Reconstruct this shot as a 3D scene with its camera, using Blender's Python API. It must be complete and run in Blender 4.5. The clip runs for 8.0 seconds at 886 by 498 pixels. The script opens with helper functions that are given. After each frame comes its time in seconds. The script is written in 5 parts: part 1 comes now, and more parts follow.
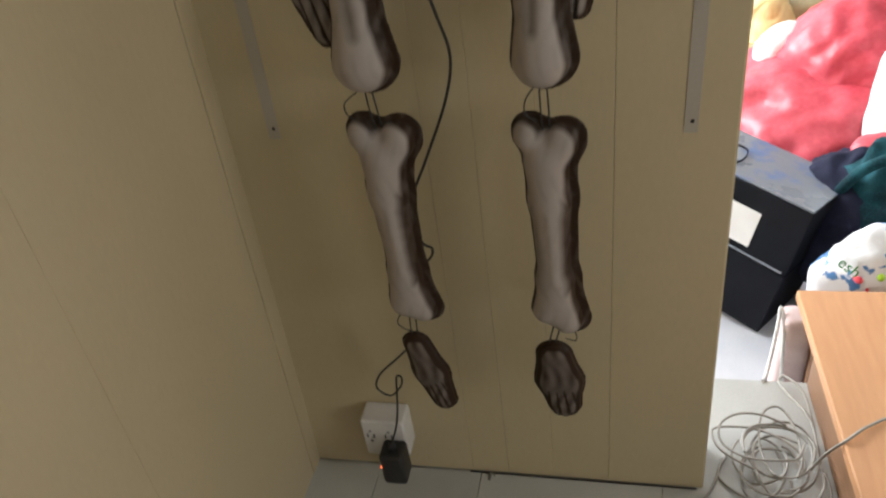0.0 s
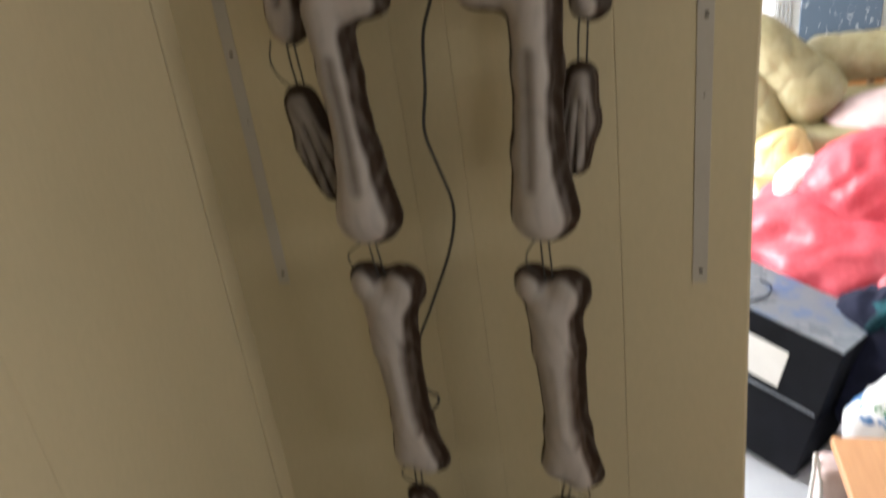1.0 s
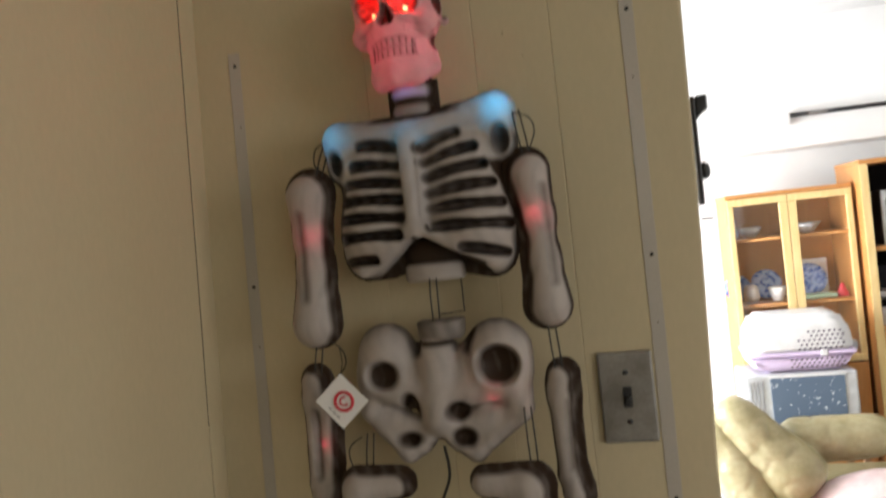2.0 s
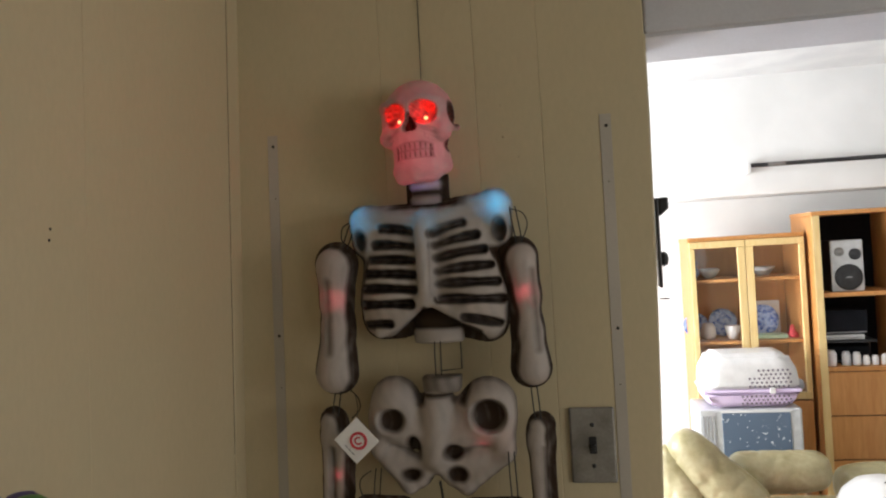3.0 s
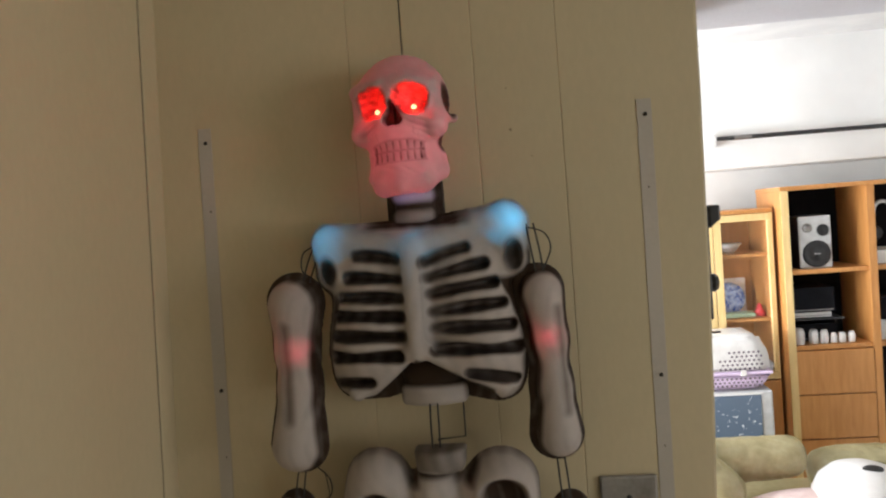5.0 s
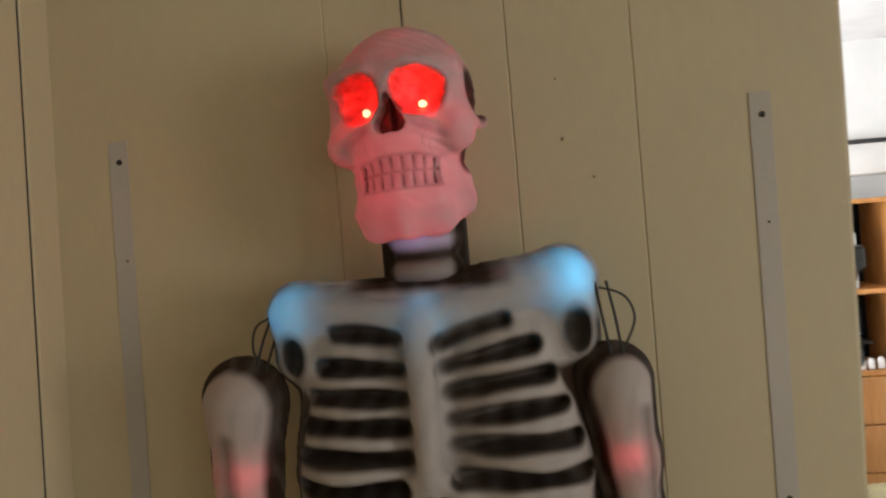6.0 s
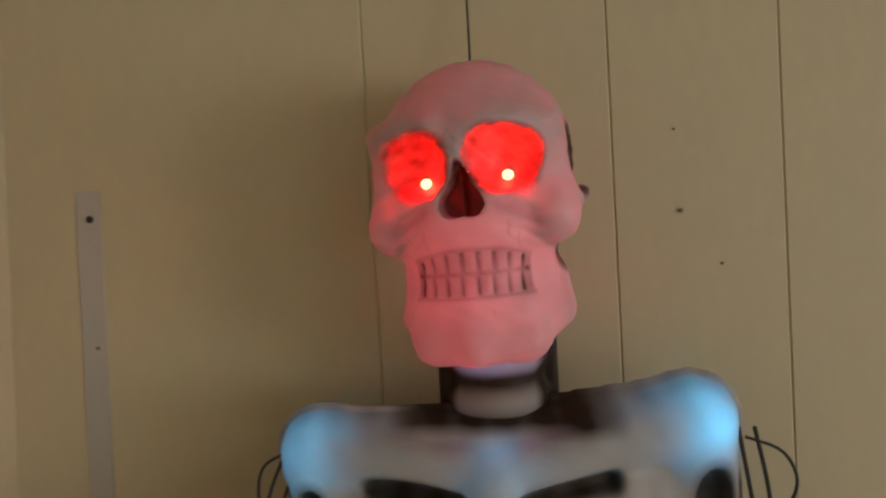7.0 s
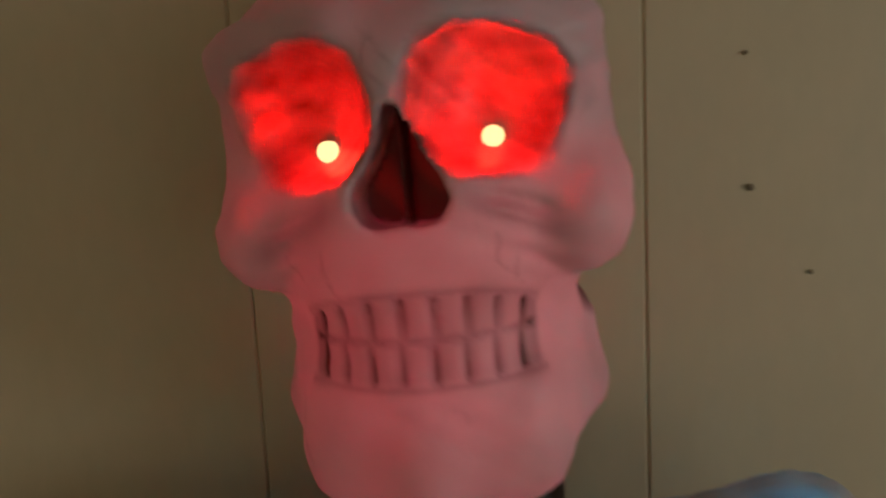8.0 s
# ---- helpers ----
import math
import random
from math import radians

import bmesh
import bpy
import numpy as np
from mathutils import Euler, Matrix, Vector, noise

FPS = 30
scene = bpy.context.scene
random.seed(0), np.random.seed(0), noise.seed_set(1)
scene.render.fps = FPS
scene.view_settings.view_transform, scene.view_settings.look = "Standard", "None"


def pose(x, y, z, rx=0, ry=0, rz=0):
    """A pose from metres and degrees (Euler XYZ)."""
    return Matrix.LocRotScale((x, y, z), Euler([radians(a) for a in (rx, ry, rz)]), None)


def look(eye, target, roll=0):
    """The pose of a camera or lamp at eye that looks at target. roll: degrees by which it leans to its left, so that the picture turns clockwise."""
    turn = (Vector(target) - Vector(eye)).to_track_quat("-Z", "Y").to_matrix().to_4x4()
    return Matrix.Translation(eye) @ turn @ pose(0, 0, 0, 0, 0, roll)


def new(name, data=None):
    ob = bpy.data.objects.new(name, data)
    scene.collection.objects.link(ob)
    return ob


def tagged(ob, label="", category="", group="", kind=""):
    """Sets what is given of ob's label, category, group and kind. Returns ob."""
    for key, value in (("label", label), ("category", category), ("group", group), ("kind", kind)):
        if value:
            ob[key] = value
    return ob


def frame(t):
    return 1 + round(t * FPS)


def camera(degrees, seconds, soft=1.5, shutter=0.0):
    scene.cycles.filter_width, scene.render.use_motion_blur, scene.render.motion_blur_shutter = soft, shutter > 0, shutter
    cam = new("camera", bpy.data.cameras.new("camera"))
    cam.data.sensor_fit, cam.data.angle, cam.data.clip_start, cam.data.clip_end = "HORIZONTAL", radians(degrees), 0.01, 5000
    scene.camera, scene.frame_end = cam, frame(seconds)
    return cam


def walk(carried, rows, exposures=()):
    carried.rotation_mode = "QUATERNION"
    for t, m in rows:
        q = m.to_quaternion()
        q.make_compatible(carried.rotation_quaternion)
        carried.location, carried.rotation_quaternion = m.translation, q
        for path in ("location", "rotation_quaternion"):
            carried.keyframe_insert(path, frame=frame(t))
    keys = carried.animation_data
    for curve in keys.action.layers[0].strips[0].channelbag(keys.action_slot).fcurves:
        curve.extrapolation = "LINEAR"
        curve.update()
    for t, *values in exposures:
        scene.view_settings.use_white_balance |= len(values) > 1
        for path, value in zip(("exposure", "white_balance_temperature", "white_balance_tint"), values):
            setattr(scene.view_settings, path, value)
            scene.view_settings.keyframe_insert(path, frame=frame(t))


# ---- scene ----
cam = camera(62.3, 8.0, soft=2.1, shutter=0.35)
PATH = [
    (0, (-0.022, -0.861, 1.162), (-0.458, 0.706, -0.002), -8.5),
    (0.5, (-0.015, -0.834, 1.109), (-0.488, 0.675, -0.116), -7.8),
    (1, (0.007, -0.827, 1.181), (-0.509, 0.896, 0.307), -8.7),
    (1.5, (0.025, -0.873, 1.277), (-0.462, 1.04, 0.954), -7.6),
    (2, (0.028, -0.952, 1.379), (-0.407, 1.0, 1.359), -6.2),
    (2.2, (0.006, -1.004, 1.411), (-0.368, 0.961, 1.437), -5.9),
    (3.5, (0.04, -1.162, 1.48), (-0.331, 0.804, 1.462), -2.6),
    (4, (0.054, -1.135, 1.508), (-0.377, 0.817, 1.445), -3.8),
    (5.5, (-0.121, -0.731, 1.549), (-0.25, 1.263, 1.467), -4.6),
    (6, (-0.122, -0.608, 1.569), (-0.312, 1.382, 1.529), -4.9),
    (6.5, (-0.135, -0.526, 1.606), (-0.419, 1.454, 1.589), -3.6),
    (7, (-0.171, -0.459, 1.64), (-0.386, 1.528, 1.563), -3.3),
    (7.5, (-0.162, -0.367, 1.65), (-0.2, 1.623, 1.456), -2.1),
    (8, (-0.188, -0.278, 1.658), (-0.205, 1.704, 1.387), -2.9),
]
EXPOSURES = [(0, 0.04), (0.5, 0.08), (1, 0.12), (1.5, 0.10), (2, 0.14), (2.2, 0.04), (3.5, -0.24), (4, -0.26), (5.5, 0.20), (6, 0.22), (6.5, 0.27), (7, 0.24), (7.5, 0.10), (8, -0.42)]
walk(cam, [(t, look(eye, target, roll)) for t, eye, target, roll in PATH], EXPOSURES)

# ---- world and light ----
world = bpy.data.worlds.new("sky")
world.use_nodes = True
scene.world = world
wn = world.node_tree.nodes
sky = wn.new("ShaderNodeTexSky")
sky.sky_type = "NISHITA"
sky.sun_disc = False
sky.sun_elevation, sky.sun_rotation = radians(40), radians(250)
world.node_tree.links.new(sky.outputs[0], wn["Background"].inputs[0])
wn["Background"].inputs[1].default_value = 0.1

sun = new("sun", bpy.data.lights.new("sun", "SUN"))
sun.data.energy, sun.data.angle, sun.data.color = 3.0, radians(0.5), (1, 0.95, 0.87)
sun.matrix_world = look((-6, 0.5, 6), (0, 2.6, 0))


def window_lamp(name, centre, aim, w, h, watts, colour):
    la = new(name, bpy.data.lights.new(name, "AREA"))
    la.data.shape, la.data.size, la.data.size_y = "RECTANGLE", w, h
    la.data.energy, la.data.color = watts, colour
    la.matrix_world = look(centre, aim)
    return la


# daylight in the windows of the two rooms
window_lamp("front_room_daylight", (-1.72, 2.3, 1.15), (1, 2.3, 0.95), 1.9, 1.3, 215, (0.96, 0.98, 1))
window_lamp("near_room_daylight", (1.55, -2.52, 1.45), (1.25, 0, 1.2), 1.1, 0.95, 4.5, (1, 0.99, 0.97))
window_lamp("side_window_daylight", (2.47, -1.60, 1.45), (0, -0.5, 1.25), 0.9, 1.0, 19, (1, 0.99, 0.97))

# ---- materials ----


def material(name, rough=0.6, metal=0.0):
    m = bpy.data.materials.new(name)
    m.use_nodes = True
    b = m.node_tree.nodes["Principled BSDF"]
    b.inputs["Roughness"].default_value = rough
    b.inputs["Metallic"].default_value = metal
    return m, m.node_tree.nodes, m.node_tree.links, b


def surface(name, a, b, scale=20.0, rough=0.6, metal=0.0, bump=0.1, fine=220.0, spread=(0.35, 0.68), grain=None, per_object=0.0):
    """Two colours mixed by coarse and fine noise, with relief. grain: stretch of the noise along x, y, z."""
    m, n, l, p = material(name, rough, metal)
    tc = n.new("ShaderNodeTexCoord")
    src = tc.outputs["Object"]
    if grain:
        mp = n.new("ShaderNodeMapping")
        mp.inputs["Scale"].default_value = grain
        l.new(src, mp.inputs[0])
        src = mp.outputs[0]
    big = n.new("ShaderNodeTexNoise")
    big.inputs["Scale"].default_value, big.inputs["Detail"].default_value = scale, 5
    l.new(src, big.inputs["Vector"])
    small = n.new("ShaderNodeTexNoise")
    small.inputs["Scale"].default_value, small.inputs["Detail"].default_value = fine, 3
    l.new(src, small.inputs["Vector"])
    mixf = n.new("ShaderNodeMath")
    mixf.operation = "MULTIPLY_ADD"
    l.new(small.outputs[0], mixf.inputs[0])
    mixf.inputs[1].default_value = 0.35
    add = n.new("ShaderNodeMath")
    add.operation = "SUBTRACT"
    l.new(big.outputs[0], add.inputs[0])
    add.inputs[1].default_value = 0.175
    l.new(add.outputs[0], mixf.inputs[2])
    ramp = n.new("ShaderNodeMapRange")
    ramp.inputs["From Min"].default_value, ramp.inputs["From Max"].default_value = spread
    l.new(mixf.outputs[0], ramp.inputs[0])
    mix = n.new("ShaderNodeMix")
    mix.data_type = "RGBA"
    mix.inputs[6].default_value, mix.inputs[7].default_value = (*a, 1), (*b, 1)
    l.new(ramp.outputs[0], mix.inputs[0])
    col = mix.outputs[2]
    if per_object:
        inf = n.new("ShaderNodeObjectInfo")
        hsv = n.new("ShaderNodeHueSaturation")
        mr = n.new("ShaderNodeMapRange")
        mr.inputs["To Min"].default_value, mr.inputs["To Max"].default_value = 1 - per_object, 1 + per_object
        l.new(inf.outputs["Random"], mr.inputs[0])
        l.new(mr.outputs[0], hsv.inputs["Value"])
        l.new(col, hsv.inputs["Color"])
        col = hsv.outputs[0]
    l.new(col, p.inputs["Base Color"])
    rr = n.new("ShaderNodeMapRange")
    rr.inputs["To Min"].default_value, rr.inputs["To Max"].default_value = rough - 0.08, min(1, rough + 0.1)
    l.new(big.outputs[0], rr.inputs[0])
    l.new(rr.outputs[0], p.inputs["Roughness"])
    if bump:
        bp = n.new("ShaderNodeBump")
        bp.inputs["Strength"].default_value, bp.inputs["Distance"].default_value = bump, 0.004
        l.new(mixf.outputs[0], bp.inputs["Height"])
        l.new(bp.outputs[0], p.inputs["Normal"])
    return m


WALL = surface("cream_paint", (0.480, 0.408, 0.262), (0.540, 0.452, 0.292), 2.2, 0.55, bump=0.05, fine=160, grain=(1, 1, 0.45))
WALL_WHITE = surface("white_wall_paint", (0.74, 0.74, 0.73), (0.82, 0.82, 0.81), 3, 0.7, bump=0.08)
CEILING = surface("ceiling_paint", (0.62, 0.62, 0.62), (0.72, 0.72, 0.71), 4, 0.8)
HEADER = surface("grey_white_paint", (0.50, 0.50, 0.53), (0.58, 0.58, 0.61), 4, 0.6)
FLOOR = surface("white_vinyl", (0.45, 0.46, 0.44), (0.54, 0.545, 0.52), 5, 0.4, bump=0.06, per_object=0.04)
CARPET = surface("pale_floor", (0.50, 0.52, 0.56), (0.60, 0.61, 0.64), 6, 0.6)
STRIP = surface("grey_strip_paint", (0.40, 0.365, 0.315), (0.45, 0.41, 0.355), 6, 0.6, bump=0.1)
DARK_HOLE = surface("dark_hole", (0.02, 0.016, 0.012), (0.03, 0.025, 0.02), 50, 0.8)
STEEL = surface("worn_steel", (0.23, 0.22, 0.21), (0.33, 0.32, 0.31), 30, 0.42, metal=0.75, bump=0.05)
BLACK = surface("black_plastic", (0.012, 0.012, 0.013), (0.022, 0.022, 0.024), 40, 0.4)
WIRE = surface("black_wire", (0.016, 0.015, 0.014), (0.03, 0.028, 0.026), 60, 0.5)
WHITE_PLASTIC = surface("white_plastic", (0.62, 0.61, 0.60), (0.70, 0.69, 0.68), 20, 0.4)
CABLE = surface("grey_cable", (0.27, 0.255, 0.225), (0.38, 0.36, 0.32), 30, 0.5)
ORANGE_WOOD = surface("orange_wood", (0.565, 0.285, 0.135), (0.615, 0.32, 0.155), 9, 0.38, bump=0.05, grain=(9, 1, 9))
BROWN_WOOD = surface("brown_board", (0.20, 0.10, 0.05), (0.28, 0.15, 0.08), 9, 0.5, grain=(1, 1, 6))
OAK = surface("honey_oak", (0.47, 0.205, 0.058), (0.56, 0.265, 0.085), 7, 0.4, bump=0.06, grain=(8, 8, 1))
OAK_PALE = surface("pale_oak", (0.66, 0.47, 0.20), (0.74, 0.56, 0.27), 7, 0.4, bump=0.06, grain=(8, 8, 1))
LEATHER = surface("olive_leather", (0.26, 0.225, 0.11), (0.37, 0.325, 0.19), 9, 0.34, bump=0.6, fine=45)
RED_PLASTIC = surface("red_film", (0.44, 0.03, 0.05), (0.60, 0.08, 0.11), 14, 0.42, bump=0.5, fine=60)
TEAL = surface("teal_cloth", (0.004, 0.018, 0.024), (0.018, 0.085, 0.105), 16, 0.8, bump=0.3)
NAVY = surface("navy_cloth", (0.012, 0.014, 0.03), (0.02, 0.022, 0.045), 25, 0.8, bump=0.3)
PINK_CLOTH = surface("pale_pink_cloth", (0.60, 0.45, 0.44), (0.70, 0.56, 0.54), 20, 0.85, bump=0.3)
BOX_DARK = surface("black_card", (0.007, 0.008, 0.011), (0.012, 0.013, 0.018), 12, 0.75)
BOX_GREY = surface("grey_blue_film", (0.21, 0.235, 0.275), (0.12, 0.19, 0.37), 13, 0.28, bump=0.8, fine=40, spread=(0.54, 0.68))
ORANGE_CLOTH = surface("orange_cloth", (0.50, 0.17, 0.03), (0.62, 0.24, 0.05), 20, 0.85, bump=0.3)
BLUE_PRINT = surface("blue_print", (0.10, 0.18, 0.42), (0.16, 0.27, 0.55), 30, 0.4)
PAPER = surface("white_paper", (0.74, 0.73, 0.72), (0.80, 0.79, 0.78), 15, 0.6)
RED_INK = surface("red_ink", (0.50, 0.03, 0.05), (0.58, 0.05, 0.07), 40, 0.6)
GREEN_INK = surface("green_ink", (0.03, 0.22, 0.05), (0.05, 0.28, 0.08), 40, 0.6)
GREEN_DARK = surface("green_plastic", (0.02, 0.16, 0.015), (0.035, 0.22, 0.03), 30, 0.35)
LIME = surface("lime_print", (0.35, 0.60, 0.03), (0.45, 0.70, 0.06), 40, 0.5)
GREY_INK = surface("grey_ink", (0.30, 0.30, 0.31), (0.36, 0.36, 0.37), 40, 0.6)
PURPLE = surface("purple_plastic", (0.055, 0.04, 0.20), (0.08, 0.06, 0.26), 20, 0.45)
LILAC = surface("lilac_plastic", (0.60, 0.48, 0.68), (0.68, 0.56, 0.75), 20, 0.4)
BLUE_CHINA = surface("blue_china", (0.04, 0.10, 0.36), (0.32, 0.42, 0.66), 45, 0.2, spread=(0.42, 0.52))
SPECKLE = surface("speckled_panel", (0.10, 0.14, 0.20), (0.75, 0.78, 0.80), 55, 0.35, spread=(0.67, 0.69), fine=60)
SILVER = surface("silver_plastic", (0.52, 0.53, 0.54), (0.62, 0.63, 0.64), 30, 0.35, metal=0.3)
PRINTED = surface("printed_film", (0.72, 0.73, 0.76), (0.07, 0.20, 0.46), 17, 0.35, bump=0.6, fine=45, spread=(0.575, 0.60))
ORANGE = surface("orange_fabric", (0.62, 0.19, 0.03), (0.72, 0.26, 0.05), 30, 0.7)


for dull in (BOX_DARK, NAVY, TEAL):
    dull.node_tree.nodes["Principled BSDF"].inputs["Specular IOR Level"].default_value = 0.12


def glass():
    m, n, l, p = material("cabinet_glass", 0.04)
    p.inputs["Base Color"].default_value = (0.95, 0.95, 0.95, 1)
    p.inputs["Transmission Weight"].default_value = 1.0
    p.inputs["IOR"].default_value = 1.5
    return m


GLASS = glass()


def glow(name, colour, strength):
    m = bpy.data.materials.new(name)
    m.use_nodes = True
    m.node_tree.nodes.clear()
    e = m.node_tree.nodes.new("ShaderNodeEmission")
    e.inputs[0].default_value, e.inputs[1].default_value = (*colour, 1), strength
    o = m.node_tree.nodes.new("ShaderNodeOutputMaterial")
    m.node_tree.links.new(e.outputs[0], o.inputs[0])
    return m


LED = glow("led_lens", (1, 0.80, 0.36), 1.8)
LED_SMALL = glow("pilot_light", (1, 0.16, 0.05), 4)


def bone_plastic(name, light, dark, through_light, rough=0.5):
    """Thin moulded plastic, airbrushed brown: the attribute 'paint' holds how much brown lies on each spot, and past
    1.1 a red that paints in the glow of the eye sockets.
    """
    m, n, l, p = material(name, rough)
    at = n.new("ShaderNodeAttribute")
    at.attribute_name = "paint"
    tc = n.new("ShaderNodeTexCoord")
    nz = n.new("ShaderNodeTexNoise")
    nz.inputs["Scale"].default_value, nz.inputs["Detail"].default_value = 55, 6
    l.new(tc.outputs["Object"], nz.inputs["Vector"])
    ad = n.new("ShaderNodeMath")
    ad.operation = "MULTIPLY_ADD"
    l.new(nz.outputs[0], ad.inputs[0])
    ad.inputs[1].default_value = 0.28
    sb = n.new("ShaderNodeMath")
    sb.operation = "SUBTRACT"
    l.new(at.outputs["Fac"], sb.inputs[0])
    sb.inputs[1].default_value = 0.14
    l.new(sb.outputs[0], ad.inputs[2])
    ad.use_clamp = True
    mix = n.new("ShaderNodeMix")
    mix.data_type = "RGBA"
    mix.inputs[6].default_value, mix.inputs[7].default_value = (*light, 1), (*dark, 1)
    l.new(ad.outputs[0], mix.inputs[0])
    # red base colour that stands in for the eye diodes' glow
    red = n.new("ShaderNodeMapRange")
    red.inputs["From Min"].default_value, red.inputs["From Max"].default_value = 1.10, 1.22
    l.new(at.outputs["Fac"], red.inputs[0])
    socket_glow = n.new("ShaderNodeMix")
    socket_glow.data_type = "RGBA"
    socket_glow.inputs[7].default_value = (0.34, 0.012, 0.014, 1)
    l.new(red.outputs[0], socket_glow.inputs[0])
    l.new(mix.outputs[2], socket_glow.inputs[6])
    mix = socket_glow
    l.new(mix.outputs[2], p.inputs["Base Color"])
    bp = n.new("ShaderNodeBump")
    bp.inputs["Strength"].default_value, bp.inputs["Distance"].default_value = 0.25, 0.002
    l.new(nz.outputs[0], bp.inputs["Height"])
    l.new(bp.outputs[0], p.inputs["Normal"])
    tr = n.new("ShaderNodeBsdfTranslucent")
    l.new(mix.outputs[2], tr.inputs[0])
    ms = n.new("ShaderNodeMixShader")
    ms.inputs[0].default_value = through_light
    l.new(p.outputs[0], ms.inputs[1])
    l.new(tr.outputs[0], ms.inputs[2])
    l.new(ms.outputs[0], n["Material Output"].inputs[0])
    return m


BONE = bone_plastic("airbrushed_bone_plastic", (0.49, 0.435, 0.40), (0.036, 0.019, 0.010), 0.25)
BONE.node_tree.nodes["Principled BSDF"].inputs["Specular IOR Level"].default_value = 0.3
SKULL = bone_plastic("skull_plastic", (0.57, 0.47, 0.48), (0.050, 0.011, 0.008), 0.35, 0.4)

# ---- builders ----


def mesh_of(bm, name, mat, smooth=False):
    me = bpy.data.meshes.new(name)
    bmesh.ops.recalc_face_normals(bm, faces=bm.faces)
    bm.to_mesh(me)
    bm.free()
    if mat:
        me.materials.append(mat)
    if smooth:
        me.shade_smooth()
    return me


def part(name, bm, mat, parent=None, label="", smooth=False):
    ob = new(name, mesh_of(bm, name, mat, smooth))
    if parent:
        ob.parent = parent
    if label:
        tagged(ob, label)
    return ob


def thing(name, label, category, group="", kind="", at=(0, 0, 0)):
    ob = new(name)
    ob.empty_display_size = 0.05
    ob.location = at
    return tagged(ob, label, category, group, kind)


def box(x0, x1, y0, y1, z0, z1, bevel=0.0, bm=None, seg=2, m=None):
    own = bmesh.new()
    bmesh.ops.create_cube(own, size=1)
    for v in own.verts:
        v.co = Vector(((x0 + x1) / 2 + v.co.x * (x1 - x0), (y0 + y1) / 2 + v.co.y * (y1 - y0), (z0 + z1) / 2 + v.co.z * (z1 - z0)))
    if bevel:
        bmesh.ops.bevel(own, geom=own.edges[:], offset=bevel, segments=seg, affect="EDGES", profile=0.5)
    if m is not None:
        bmesh.ops.transform(own, matrix=m, verts=own.verts)
    if bm is None:
        return own
    me = bpy.data.meshes.new("tmp")
    own.to_mesh(me)
    own.free()
    bm.from_mesh(me)
    bpy.data.meshes.remove(me)
    return bm


def tube(points, r, bm=None, sides=8, closed=False, tip=None):
    """A round bar along points. tip: the radius at the far end."""
    bm = bm or bmesh.new()
    pts = [Vector(p) for p in points]
    rings, up = [], None
    for i, p in enumerate(pts):
        d = (pts[min(i + 1, len(pts) - 1)] - pts[max(i - 1, 0)])
        d = d.normalized() if d.length > 1e-9 else Vector((0, 0, 1))
        a = d.orthogonal().normalized() if up is None else (up - d * up.dot(d)).normalized()
        up = a
        b = d.cross(a)
        rr = r if tip is None else r + (tip - r) * i / (len(pts) - 1)
        rings.append([bm.verts.new(p + rr * (math.cos(t) * a + math.sin(t) * b)) for t in (2 * math.pi * k / sides for k in range(sides))])
    for q, w in zip(rings, rings[1:]):
        for k in range(sides):
            bm.faces.new((q[k], q[(k + 1) % sides], w[(k + 1) % sides], w[k]))
    bm.faces.new(rings[0][::-1])
    bm.faces.new(rings[-1])
    return bm


def spline(ctrl, n=10):
    """A smooth line through the points."""
    p = [Vector(c) for c in ctrl]
    out = []
    for i in range(len(p) - 1):
        a, b, c, d = p[max(i - 1, 0)], p[i], p[i + 1], p[min(i + 2, len(p) - 1)]
        for k in range(n):
            t = k / n
            out.append(0.5 * ((2 * b) + (c - a) * t + (2 * a - 5 * b + 4 * c - d) * t * t + (3 * b - a - 3 * c + d) * t ** 3))
    return out + [p[-1]]


def lathe(profile, sides=24, bm=None, m=None):
    """A turned body from (radius, height) pairs."""
    bm = bm or bmesh.new()
    rings = []
    for r, z in profile:
        ring = [bm.verts.new((max(r, 1e-4) * math.cos(2 * math.pi * k / sides), max(r, 1e-4) * math.sin(2 * math.pi * k / sides), z)) for k in range(sides)]
        rings.append(ring)
    for q, w in zip(rings, rings[1:]):
        for k in range(sides):
            bm.faces.new((q[k], q[(k + 1) % sides], w[(k + 1) % sides], w[k]))
    bm.faces.new(rings[0][::-1])
    bm.faces.new(rings[-1])
    if m is not None:
        bmesh.ops.transform(bm, matrix=m, verts=bm.verts)
    return bm


def lump(centre, radii, rough=0.15, freq=6.0, seed=0, sub=5, flat=None):
    """A soft uneven heap: a ball pressed to its radii and crumpled."""
    bm = bmesh.new()
    bmesh.ops.create_icosphere(bm, subdivisions=sub, radius=1)
    for v in bm.verts:
        n = v.co.normalized()
        q = Vector((n.x * radii[0], n.y * radii[1], n.z * radii[2]))
        k = 1 + rough * noise.fractal(q * freq + Vector((seed * 7.3, seed * 3.1, 0)), 1.0, 2.0, 4)
        ridge = 0.35 * rough * (1 - abs(noise.noise(q * freq * 2.3 + Vector((0, seed * 5.7, 1)))) * 2)
        v.co = Vector(centre) + q * (k + ridge)
        if flat is not None and v.co.z < flat:
            v.co.z = flat
    return bm


def smin(a, b, k):
    h = np.clip(0.5 + 0.5 * (b - a) / k, 0, 1)
    return b + (a - b) * h - k * h * (1 - h)


def smax(a, b, k):
    return -smin(-a, -b, k)


def ball(P, c, r):
    """Rough distance to an ellipsoid."""
    q = np.sqrt(((P[0] - c[0]) / r[0]) ** 2 + ((P[1] - c[1]) / r[1]) ** 2 + ((P[2] - c[2]) / r[2]) ** 2)
    return (q - 1) * min(r)


